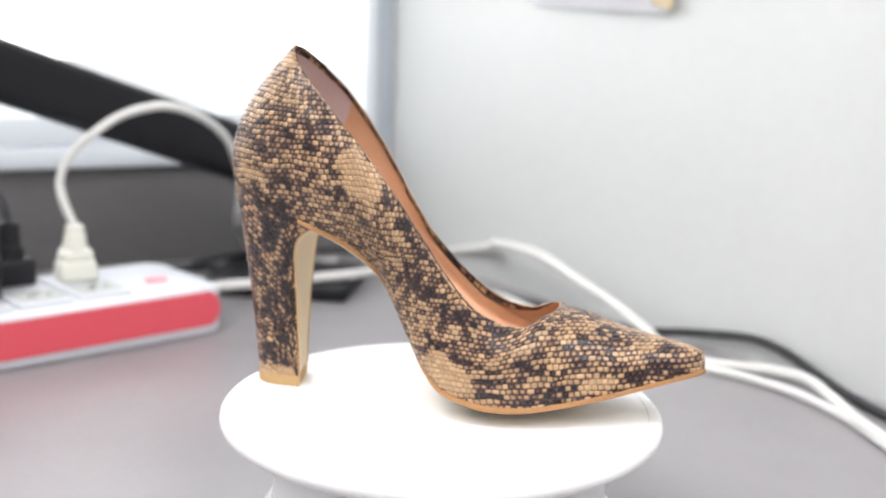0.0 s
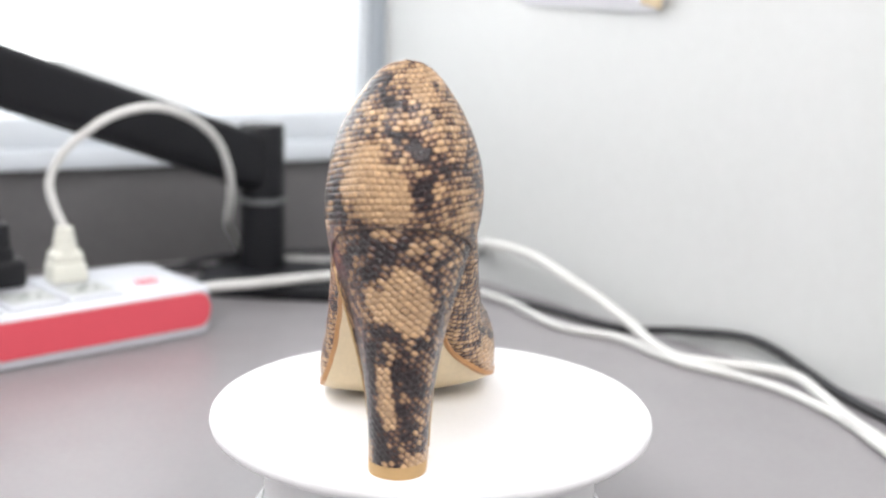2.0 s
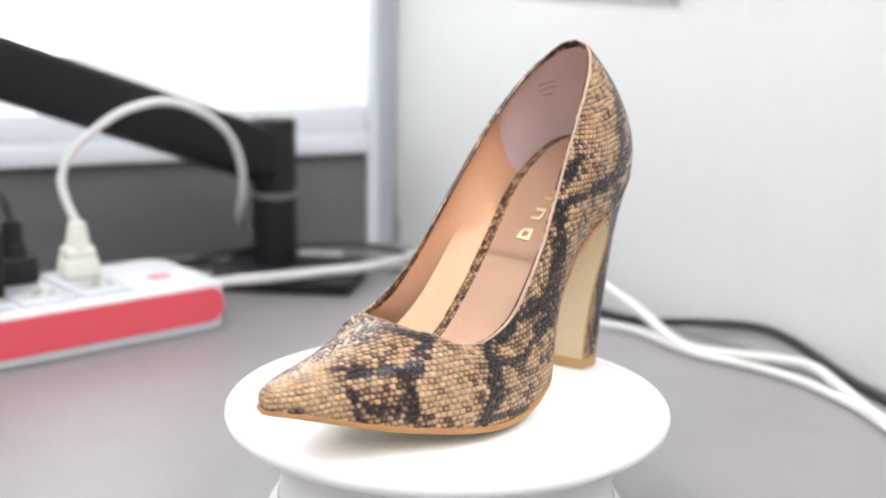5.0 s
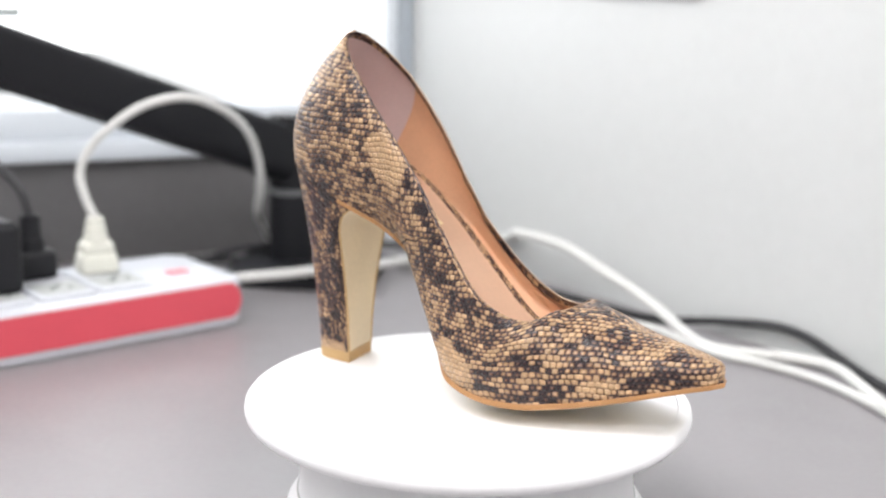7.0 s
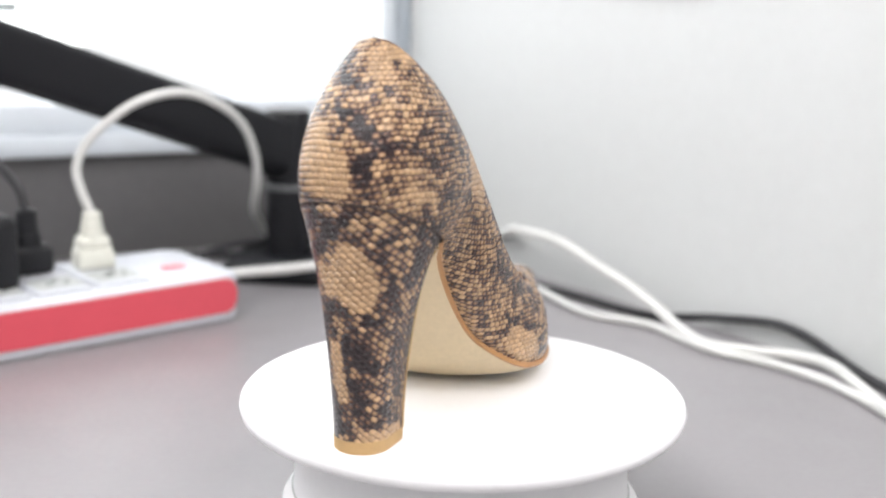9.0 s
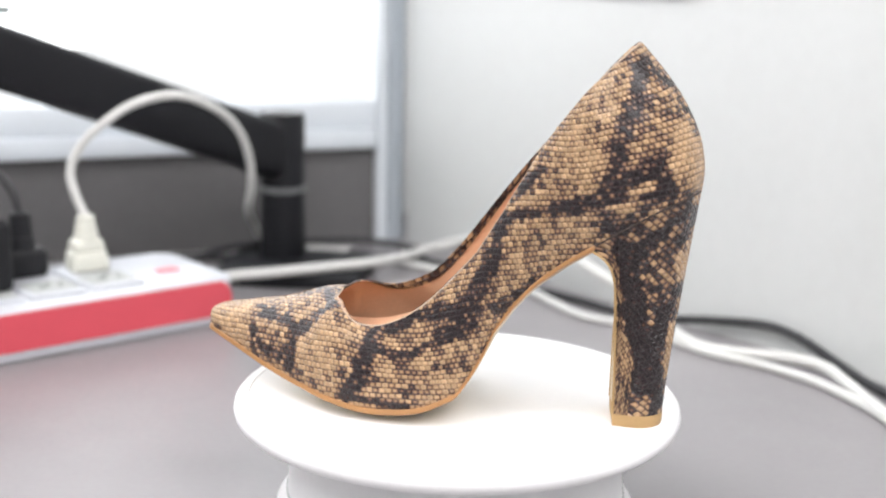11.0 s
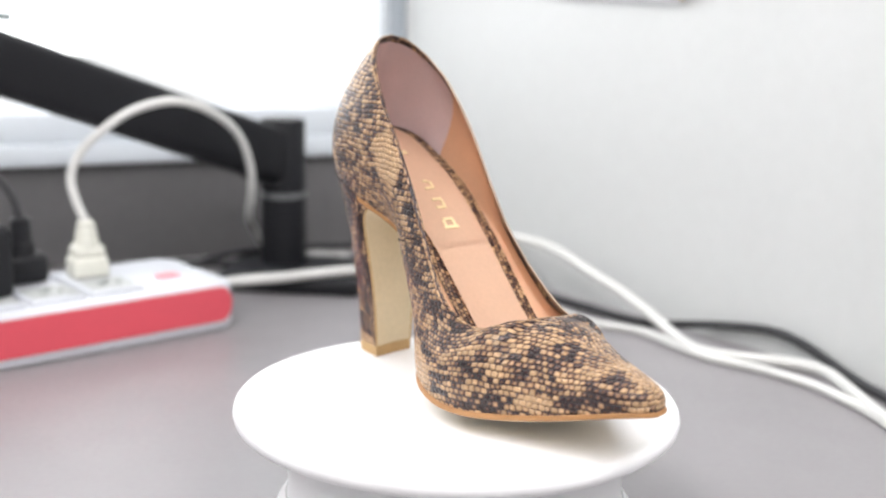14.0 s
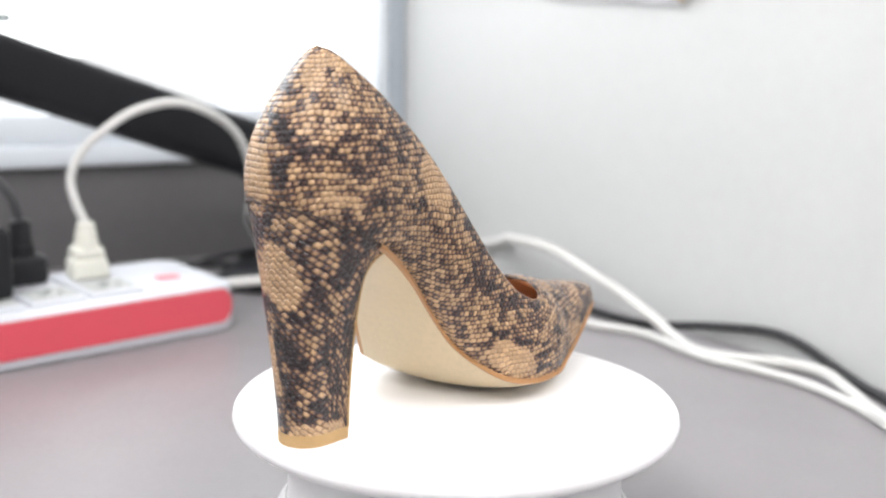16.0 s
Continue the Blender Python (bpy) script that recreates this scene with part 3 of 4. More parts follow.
def build_cables(m):
    e = m @ Vector((0.004 - STRIP_END, STRIP_W * 0.55, 0.016))
    c = thing("strip_cable", "thick white cable running from the power strip along the desk", "cable")
    pts = [tuple(e), (-0.1815, 0.3836, 0.0170), (-0.1429, 0.4027, 0.0175), (-0.1113, 0.4198, 0.0177), (-0.0787, 0.4394, 0.0174), (-0.0469, 0.5000, 0.0110), (-0.0180, 0.5500, 0.0100), (0.0040, 0.5520, 0.0150), (0.0223, 0.5250, 0.0238), (0.0402, 0.4950, 0.0325), (0.0413, 0.4520, 0.0440), (0.0732, 0.4120, 0.0444), (0.1021, 0.3700, 0.0336), (0.1232, 0.3450, 0.0243), (0.1410, 0.3200, 0.0146), (0.1625, 0.2724, 0.0046), (0.1872, 0.2545, 0.0046), (0.2152, 0.2465, 0.0046), (0.2362, 0.2307, 0.0046), (0.2424, 0.1921, 0.0046), (0.2450, 0.1509, 0.0046), (0.2640, 0.0300, 0.0046), (0.2580, -0.0800, 0.0046)]
    part("cord", tube_bm(pts, 0.0040, 240, 14), M_CABLEW, c)
    c = thing("white_desk_cable", "white cable lying on the desk by the partition", "cable")
    pts = [(-0.1700, 0.5800, 0.0040), (-0.1407, 0.5741, 0.0040), (-0.1161, 0.5500, 0.0040), (-0.0850, 0.5240, 0.0045), (-0.0480, 0.5060, 0.0040), (-0.0020, 0.4700, 0.0040), (0.0500, 0.4290, 0.0040), (0.0948, 0.3447, 0.0030), (0.1330, 0.3199, 0.0030), (0.1575, 0.2761, 0.0030), (0.1723, 0.2548, 0.0030), (0.1890, 0.2421, 0.0030), (0.2091, 0.2230, 0.0030), (0.2263, 0.1979, 0.0030), (0.2365, 0.1730, 0.0030), (0.2440, 0.1476, 0.0030), (0.2550, 0.0200, 0.0038), (0.2500, -0.0600, 0.0038)]
    part("cord", tube_bm(pts, 0.0030, 200, 12), M_CABLEW, c)
    c = thing("black_desk_cable", "black cable along the foot of the pale partition", "cable")
    pts = [(-0.2700, 0.5050, 0.0032), (-0.2000, 0.5130, 0.0032), (-0.1250, 0.5160, 0.0032), (-0.0500, 0.5300, 0.0032), (0.0200, 0.4700, 0.0032), (0.0887, 0.3980, 0.0032), (0.1392, 0.3443, 0.0032), (0.1833, 0.3123, 0.0108), (0.2140, 0.2727, 0.0182), (0.2287, 0.2538, 0.0157), (0.2431, 0.2353, 0.0083), (0.2545, 0.2104, 0.0032), (0.2620, 0.1790, 0.0032), (0.2727, 0.1435, 0.0032), (0.2880, 0.0500, 0.0032)]
    part("cord", tube_bm(pts, 0.0031, 200, 12), M_CABLEB, c)
    c = thing("black_loop_cable", "thin black cable looped behind the monitor arm", "cable")
    pts = [(-0.3000, 0.4550, 0.0030), (-0.2300, 0.4600, 0.0120), (-0.1900, 0.5000, 0.0170), (-0.1200, 0.5450, 0.0140), (-0.0750, 0.5650, 0.0100), (-0.0400, 0.5560, 0.0060), (-0.0300, 0.5400, 0.0040), (-0.0600, 0.5250, 0.0040)]
    part("cord", tube_bm(pts, 0.0028, 120, 10), M_CABLEB, c)


def build_turntable():
    o = thing("display_stand", "round white plastic motor base of a turning display stand", "display stand", pose(0, 0, 0))
    part("body", lathe_bm([(0, 0.0), (0.0805, 0.0), (0.0820, 0.0015), (0.0815, 0.0095), (0.0795, 0.0125), (0.0768, 0.0145), (0.0760, 0.0180), (0.0752, 0.0470), (0.0740, 0.0490), (0.058, 0.0495), (0.058, 0.0512), (0, 0.0512)], 128), M_BASE, o)
    part("seam", lathe_bm([(0.0766, 0.0150), (0.0772, 0.0154), (0.0772, 0.0160), (0.0765, 0.0163)], 128), M_SOCKET, o)
    p = thing("turning_disc", "round white turning disc carrying the shoe", "disc", pose(0, 0, 0.0514))
    part("plate", lathe_bm([(0, 0.0), (0.0935, 0.0), (0.0935, 0.0083), (0.0928, 0.0086), (0, 0.0086)], 160), M_PLATE, p)
    part("rim", lathe_bm([(0.0937, 0.0002), (0.0950, 0.0), (0.0978, 0.0006), (0.0994, 0.0022), (0.1000, 0.0043), (0.0996, 0.0066), (0.0984, 0.0081), (0.0968, 0.0087), (0.0937, 0.0087), (0.0937, 0.0002)], 160), M_PLATE, p, "rounded white rim")
    return p


build_paper()
build_monitor_arm()
_sm = build_power_strip()
build_white_plug(_sm)
build_black_plugs(_sm)
build_cables(_sm)
plate = build_turntable()

# ---------------------------------------------------------------- the shoe
# Its own space: x to the toe, y to the inner side, z up from the plate; the plate's axis is the origin.


def mid_y(x):
    return float(np.interp(x, (-0.105, -0.07, -0.03, 0.02, 0.115), (0.0092, 0.0096, 0.0107, 0.0118, 0.0125)))


# half of the shoe in twenty stations, from the back of the heel to the toe: x, half width and height of an edge
SOLE_LINE = np.array([
    (-0.1035, 0.0000, 0.1000), (-0.1005, 0.0125, 0.0990), (-0.0925, 0.0215, 0.0955), (-0.0800, 0.0258, 0.0885), (-0.0660, 0.0262, 0.0795),
    (-0.0500, 0.0240, 0.0685), (-0.0360, 0.0240, 0.0565), (-0.0245, 0.0255, 0.0430), (-0.0165, 0.0290, 0.0290), (-0.0075, 0.0350, 0.0185),
    (0.0060, 0.0390, 0.0105), (0.0240, 0.0404, 0.0065), (0.0420, 0.0380, 0.0060), (0.0560, 0.0322, 0.0075), (0.0660, 0.0280, 0.0092),
    (0.0800, 0.0222, 0.0125), (0.0950, 0.0158, 0.0170), (0.1060, 0.0108, 0.0206), (0.1127, 0.0068, 0.0230), (0.1154, 0.0000, 0.0242)])
TOP_LINE = np.array([
    (-0.0765, 0.0000, 0.1580), (-0.0748, 0.0080, 0.1560), (-0.0690, 0.0148, 0.1495), (-0.0590, 0.0198, 0.1400), (-0.0485, 0.0224, 0.1292),
    (-0.0360, 0.0242, 0.1160), (-0.0220, 0.0260, 0.0988), (-0.0090, 0.0280, 0.0808), (0.0040, 0.0300, 0.0632), (0.0160, 0.0320, 0.0505),
    (0.0290, 0.0312, 0.0440), (0.0390, 0.0286, 0.0425), (0.0446, 0.0240, 0.0444), (0.0484, 0.0160, 0.0462), (0.0600, 0.0000, 0.0456),
    (0.0770, 0.0000, 0.0402), (0.0930, 0.0000, 0.0370), (0.1040, 0.0000, 0.0350), (0.1110, 0.0000, 0.0332), (0.1146, 0.0000, 0.0302)])
# outward bulge low and high, rise low and fall high
BULGE = np.array([
    (0.0040, 0.0160, 0.0220, 0.0160), (0.0040, 0.0150, 0.0220, 0.0160), (0.0042, 0.0140, 0.0200, 0.0150), (0.0062, 0.0120, 0.0180, 0.0150), (0.0068, 0.0100, 0.0170, 0.0150),
    (0.0062, 0.0082, 0.0160, 0.0150), (0.0060, 0.0072, 0.0150, 0.0140), (0.0058, 0.0066, 0.0140, 0.0130), (0.0050, 0.0058, 0.0140, 0.0110), (0.0040, 0.0035, 0.0140, 0.0100),
    (0.0030, 0.0060, 0.0140, 0.0080), (0.0022, 0.0086, 0.0150, 0.0050), (0.0018, 0.0094, 0.0160, 0.0030), (0.0015, 0.0145, 0.0150, 0.0010), (0.0012, 0.0205, 0.0140, 0.0000),
    (0.0010, 0.0165, 0.0125, 0.0000), (0.0010, 0.0120, 0.0100, 0.0000), (0.0010, 0.0088, 0.0078, 0.0000), (0.0008, 0.0055, 0.0055, 0.0000), (0.0005, 0.0010, 0.0020, 0.0000)])
KNOTS = np.hstack([SOLE_LINE, TOP_LINE, BULGE])
# the sole line of the inner side, and how far the outer one lies before and above it
INNER_SOLE = KNOTS[:, :3].copy()
KNOTS[4:19, 0] += (0.0010, 0.0045, 0.0050, 0.0035, 0.0045, 0.0045, 0.0010, 0, 0, 0, 0, 0, 0, 0, 0)
KNOTS[3:19, 2] += (0.0010, 0.0030, 0.0030, 0.0025, 0.0010, 0.0004, 0.0012, 0.0030, 0.0034, 0.0038, 0.0038, 0.0038, 0.0036, 0.0030, 0.0022, 0.0012)
INNER_SOLE[4:11, 1] += (0.0008, 0.0025, 0.0036, 0.0040, 0.0035, 0.0018, 0.0004)
INNER_SOLE[6:11, 0] += (-0.0010, -0.0025, -0.0040, -0.0050, -0.0020)
INNER_SOLE[8:19, 2] += (-0.0010, -0.0038, -0.0032, -0.0008, 0.0018, 0.0024, 0.0025, 0.0025, 0.0025, 0.0020, 0.0012)
# the outer waist is drawn in under the bulging leather
INNER_BULGE = KNOTS[:, (6, 8)].copy()
KNOTS[4:12, 1] -= (0.0015, 0.0075, 0.0110, 0.0110, 0.0095, 0.0065, 0.0028, 0.0008)
KNOTS[4:12, 6] += (0.0015, 0.0070, 0.0100, 0.0098, 0.0082, 0.0055, 0.0022, 0.0006)
KNOTS[5:10, 8] -= (0.0030, 0.0050, 0.0050, 0.0045, 0.0030)
# the top line of the inner side runs lower: x and z of the same rows
INNER_TOP = ((-0.0765, 0.1580), (-0.0742, 0.1556), (-0.0676, 0.1490), (-0.0582, 0.1388), (-0.0485, 0.1260), (-0.0395, 0.1120), (-0.0292, 0.0925), (-0.0185, 0.0738), (-0.0060, 0.0588), (0.0078, 0.0464), (0.0215, 0.0396), (0.0332, 0.0385), (0.0410, 0.0418), (0.0472, 0.0450))
INNER_KNOTS = KNOTS.copy()
INNER_KNOTS[:, :3] = INNER_SOLE
INNER_KNOTS[:, 6], INNER_KNOTS[:, 8] = INNER_BULGE[:, 0], INNER_BULGE[:, 1]
for _k, (_x, _z) in enumerate(INNER_TOP):
    INNER_KNOTS[_k, 3], INNER_KNOTS[_k, 5] = _x, _z
NU, NV = 170, 52
HALF = spline(KNOTS, NU)
HALF[:, 1] = np.maximum(HALF[:, 1], 0)
HALF[:, 4] = np.maximum(HALF[:, 4], 0)
CROSS = HALF[:, 4].copy()       # width of the throat, running out under the closed rows
HALF[0, (1, 4)] = 0
HALF[-1, (1, 4)] = 0
THROAT = next(i for i in range(NU) if HALF[i, 3] > 0.0498)       # first row that is closed over the foot
HALF[THROAT:, 4] = 0
_par = np.sqrt(np.maximum(np.linalg.norm(np.diff(KNOTS, axis=0), axis=1), 1e-9))
_par = np.r_[0, np.cumsum(_par)] / _par.sum() * NU
INNER = HALF.copy()
for _c in (0, 1, 2, 3, 5, 6, 8):
    INNER[:, _c] += np.interp(np.arange(NU + 1), _par, INNER_KNOTS[:, _c] - KNOTS[:, _c])
INNER[THROAT:, 3:6] = HALF[THROAT:, 3:6]     # both sides meet in one line over the toes


def rim(i, side):
    """The lower and upper edge points of row i on a side (-1 outer, 1 inner), and the way out of the shoe."""
    r = (HALF if side < 0 else INNER)[i]
    lo = Vector((r[0], mid_y(r[0]) + side * r[1], r[2]))
    hi = Vector((r[3], mid_y(r[3]) + side * r[4], r[5]))
    line = HALF if side < 0 else INNER
    a, b = line[max(i - 1, 0)], line[min(i + 1, NU)]
    d = Vector((b[0] - a[0], (b[1] - a[1])))
    if i == 0:
        out = Vector((-1, 0, 0))
    elif i == NU:
        out = Vector((1, 0, 0))
    else:
        out = Vector((-d.y, side * d.x, 0)).normalized()
    return lo, hi, out


def section(i, side, inset=0.0):
    """Points of row i from the sole's edge to the top edge."""
    r = (HALF if side < 0 else INNER)[i]
    lo, hi, out = rim(i, side)
    w = min(1, max(0, (hi.x - 0.022) / 0.029)) * min(1, max(0, (NU - i) / 14))
    w = w * w * (3 - 2 * w)
    flat = (out * (1 - w) + Vector((0, side, 0)) * w).normalized()
    b1 = lo + out * r[6] + Vector((0, 0, r[8]))
    b2 = hi + flat * (r[7] + (CROSS[i] if i >= THROAT else 0)) - Vector((0, 0, r[9]))
    pts = []
    for k in range(NV + 1):
        t = k / NV
        p = lo * (1 - t)**3 + b1 * 3 * t * (1 - t)**2 + b2 * 3 * t * t * (1 - t) + hi * t**3
        if inset:
            mx = Vector((p.x, mid_y(p.x), p.z))
            w = out * inset * (1 if i < THROAT else 1 - t)
            p = p - w - Vector((0, 0, inset * (t if i >= THROAT else 0)))
            if (p.y - mx.y) * side < 0:
                p.y = mx.y
        pts.append(p)
    return pts


# the print of the leather, in millimetres of the shoe's own space: half width of a streak, then the places it runs through
STREAKS_INNER_QUARTER = [
    (1.4, (-82, 16, 151), (-78.9, 22.4, 146.9)), (2.6, (-77.4, 25, 144.8), (-78.8, 28, 139.6), (-75.7, 33.7, 131.1), (-73.9, 37.6, 120.3), (-72.3, 39.6, 108.3)),
    (1.2, (-85.1, 14.3, 146.8), (-90.9, 12.8, 140.4), (-95.8, 10.5, 133.7)), (3.1, (-88, 34.2, 112.8), (-80.2, 37.8, 108.7), (-69.8, 40.1, 103.7)),
    (2.5, (-74.2, 39.3, 100.6), (-63.3, 40.3, 97.6), (-49.5, 39.9, 93.3)), (1.6, (-49.5, 39.9, 92.9), (-32.8, 39.4, 89.9)), (1.8, (-43, 37.8, 108.4), (-38.4, 37.6, 103.4)),
    (1.3, (-38.4, 37.6, 103.4), (-31.6, 36.6, 96.5)), (1.8, (-92.4, 32, 106.3), (-86.8, 35.1, 100), (-76.4, 36, 86.8))]
STREAKS_INNER_ARCH = [
    (2.1, (-29, 38.5, 88), (-27.1, 39.6, 82.6), (-25.7, 41.4, 72.3)), (3.3, (-25.7, 41.5, 71.9), (-21.5, 42.4, 62.6), (-15, 43.7, 47.8), (-5.1, 44, 48.6)),
    (2.3, (-40.9, 38, 61.3), (-31.7, 40, 54), (-20.5, 42, 50.5)), (2.8, (-20.5, 42, 50.5), (-14, 43.9, 42.9), (-6.1, 45.9, 38.1)),
    (1.9, (-3.8, 43.9, 48.4), (7.5, 44.1, 44.7), (20.3, 44.3, 38.2)), (1.2, (-25.5, 38, 40), (-21, 39, 33), (-17.5, 41, 25)),
    (1.2, (19.7, 48.3, 31.2), (8.8, 49.3, 29.2), (-0.5, 47.4, 34.3)), (1, (-3.7, 48.5, 25.8), (-16.2, 42, 25.7)), (1.3, (-67.8, 39.1, 91.7), (-72.2, 37.1, 86.8))]
STREAKS_INNER_VAMP = [
    (2.9, (22.1, 44.4, 37.3), (25.7, 46.6, 33.2), (25.3, 50, 27.2), (28.6, 52.1, 16.9), (33.5, 51.8, 10.1)), (1.2, (28, 52.3, 9.5), (17.1, 53, 9), (7.6, 51.2, 9)),
    (2.5, (46.6, 31.6, 43), (56.2, 34.4, 35.5), (60.8, 36.3, 31.1), (63.7, 38.8, 24.1), (65.5, 40, 16.9)), (1.5, (83.3, 25.6, 34), (69.3, 31, 34.4), (61, 36, 31.5)),
    (1.5, (82.2, 32.6, 22.6), (69.7, 38.1, 19.2)), (0.8, (86.6, 28.6, 29), (85.9, 31.9, 19.8)), (1, (89.8, 19.4, 36.3), (78.3, 25.3, 35.9)), (1.6, (47, 31, 43), (58, 14, 45), (70, 4, 41))]
STREAKS_INNER_HEEL = [
    (2.5, (-75.4, 33.9, 79.5), (-78.3, 30.7, 71.1), (-79.4, 27.4, 58.8)), (3.7, (-80.5, 26.6, 56.4), (-82.9, 23.8, 44.1)), (4.6, (-84, 23, 41.6), (-86.8, 21.4, 31.9), (-86.4, 20.8, 20)),
    (3.1, (-90.3, 18.6, 19.4), (-91.5, 16.1, 10.1)), (2.5, (-100, 22.1, 97.4), (-94.6, 27, 90.4), (-86.8, 30.2, 81.1), (-80.5, 30.6, 73.1)),
    (1.6, (-94.2, 19.4, 53.9), (-91.2, 20, 39.4)), (1.2, (-84.8, 26.9, 64), (-92.1, 21.8, 57.8))]
STREAKS_OUTER_QUARTER = [
    (2.7, (-58.9, -10.9, 138.5), (-51.6, -14.1, 128.5), (-58.3, -19.1, 118.3)), (3, (-75.6, -17.4, 123.4), (-68.1, -18.9, 120.7)), (1.7, (-67.5, -19.1, 120.3), (-69.7, -20.1, 114.1)),
    (1.5, (-47.1, -17.6, 115.8), (-35.9, -14.1, 115.1)), (1.3, (-88.1, -13.3, 121.6), (-81.2, -18.2, 112.5)), (2, (-84.4, -16.1, 93.3), (-75.8, -17.1, 86.9)),
    (2, (-69.4, -20.8, 105.5), (-68.2, -20.5, 98), (-70.9, -17.2, 82.7)), (1, (-58.9, -20.7, 98.2), (-43.7, -19.2, 94)), (2, (-23.8, -15.6, 99.8), (-19.4, -16.2, 93.7)),
    (2.2, (-15.7, -17.6, 85.8), (-10.2, -18.6, 76.9), (-4.2, -19.1, 68.8)), (1.2, (-44.1, -17.5, 78.6), (-30.6, -18.7, 72.8))]
STREAKS_OUTER_VAMP = [
    (2, (-11.8, -20.6, 64.2), (-1.7, -21.4, 53.7)), (2.9, (-0.6, -21.4, 53.3), (9.1, -21.5, 48.7)), (1.9, (9.6, -21.5, 48.8), (24.3, -21.4, 42.6), (34.2, -21.1, 39)),
    (2.2, (-4.7, -23.6, 36.6), (8.2, -25.7, 32.6)), (1.7, (8.7, -25.8, 32.2), (21.2, -27.4, 26.9), (28.6, -28.2, 20.4)), (1.2, (22.7, -24.2, 36.2), (40, -23.5, 30.3)),
    (1.7, (42.5, -23.6, 27.6), (51.6, -19.7, 26.6)), (1.5, (47.9, -15.7, 38.4), (59.9, -12.2, 31.7), (72.3, -11.1, 25)), (2, (64.3, -7.1, 35.8), (70.1, -0.5, 39.1)),
    (1.9, (24.5, -29, 15.7), (36.6, -27.5, 12.8)), (2, (38.8, -26.9, 15.6), (57.1, -19.7, 14.8))]
STREAKS_OUTER_TOE = [
    (1.5, (57.3, -19.1, 18.3), (68.1, -14.1, 20.4)), (1.5, (71.8, -9.1, 29.5), (81.3, -6.7, 27.3)), (1.5, (81.9, -8.7, 20.8), (93.2, -3.5, 25), (108.2, 3.1, 27.8)),
    (1.3, (75.8, 3, 38.8), (82.1, 2.7, 36.9)), (1, (92, -0.4, 31.7), (95.4, -2.3, 26.2)), (1, (98.9, 7.5, 35.3), (107.6, 6.4, 32.6))]
STREAKS_OUTER_HEEL = [
    (2.1, (-77.2, -13.8, 78), (-81.9, -9.4, 67)), (2.1, (-70.3, -12.1, 67.9), (-74.5, -8.6, 56.9)), (3.2, (-75.6, -5.9, 45), (-83.9, -3.6, 38.9)),
    (2.4, (-75, -6, 45.1), (-70.9, -5, 38.3)), (1.9, (-79.5, -3.2, 30.5), (-77, -2.5, 22.9)), (1.3, (-84.5, -1.7, 18.6), (-73, -1.7, 9.9))]
STREAKS_BACK = [
    (2, (-82.9, 19, 146.6), (-89, 10.9, 143.5)), (1.3, (-75.5, 23.1, 148.4), (-80.8, 15.3, 151)), (2.2, (-98.1, 4.8, 128), (-95.6, -7.7, 120.6)), (2.2, (-101.6, 0.2, 114.8), (-102.4, 0.4, 105.2)),
    (1.6, (-99.1, -3.9, 118.6), (-90.8, -11.7, 121.3)), (1.2, (-94.9, 14.4, 133.5), (-97.5, 6.8, 130.3)), (2.3, (-87.7, 34.6, 111.1), (-94.2, 30.6, 103.3))]
STREAKS_HEEL_BACK = [
    (3.2, (-96.1, 26, 92.5), (-101.2, 14.2, 89.9)), (1.4, (-101.3, 13.8, 89.5), (-102.1, 6.2, 94.4)), (1.6, (-99.5, 18.1, 84.9), (-100.8, 10.3, 79.5)), (1.9, (-94.8, 19.8, 60.4), (-98.2, 9.4, 59.3)),
    (1.7, (-91.4, 21.3, 51.1), (-91.2, 19.4, 33.4)), (3.4, (-96.4, 8.6, 43.6), (-92.9, 1.2, 36.8)), (2, (-90.6, 18.8, 24.2), (-91.4, 16.5, 12.1)), (1.9, (-95, 8.3, 29.9), (-93.5, 6.4, 18.6))]
PALE_OUTER = [
    (5.6, (-39, -16.9, 110.6), (-32.1, -17.2, 102.9)), (3.9, (-38.2, -18.7, 99.7), (-29.7, -17.9, 97.7)), (6.0, (3, -24.5, 24.5), (14, -28, 17.5)), (2.5, (68.6, -14.2, 19), (77.3, -10.5, 20.4)),
    (3.2, (-77.5, 2, 154.5), (-72.4, -3.2, 151.6)), (2, (-90.4, -14.7, 102.9), (-82.6, -18.1, 101.8))]
PALE_BACK = [
    (6.2, (-97.5, 22.7, 122), (-102.8, 16.1, 108.7)), (3.2, (-103.2, 10.7, 114.9), (-103.6, 11.5, 105.2)), (4.1, (-80.1, 3.6, 152.2), (-84.6, 1.6, 146.4)),
    (7.2, (-100.1, 7.4, 76.8), (-98.2, 3.8, 66.2)), (3.7, (-97.8, 17.9, 72.3), (-98.1, 15.4, 67.8)), (2.8, (-95.5, 14.9, 43.2), (-94.4, 12.9, 25.6)), (3, (-92, 4, 6), (-76, -1.5, 6))]
PALE_INNER = [
    (6.4, (54.9, 42.1, 26.1), (43.1, 49, 19.5)), (4.9, (43.2, 43.7, 33.2), (37, 42.6, 36.2)), (4, (-6, 47.7, 20), (-11, 45, 20)), (7.5, (-54.6, 37.6, 120), (-60.4, 40.2, 109.6)),
    (4.4, (-65.4, 30.5, 140.1), (-68.8, 33.6, 133.9)), (2.6, (-74.3, 24.4, 38.3), (-76.5, 22.2, 23.4)), (3.1, (-80.7, 37, 96.4), (-78.6, 36.8, 91.7))]


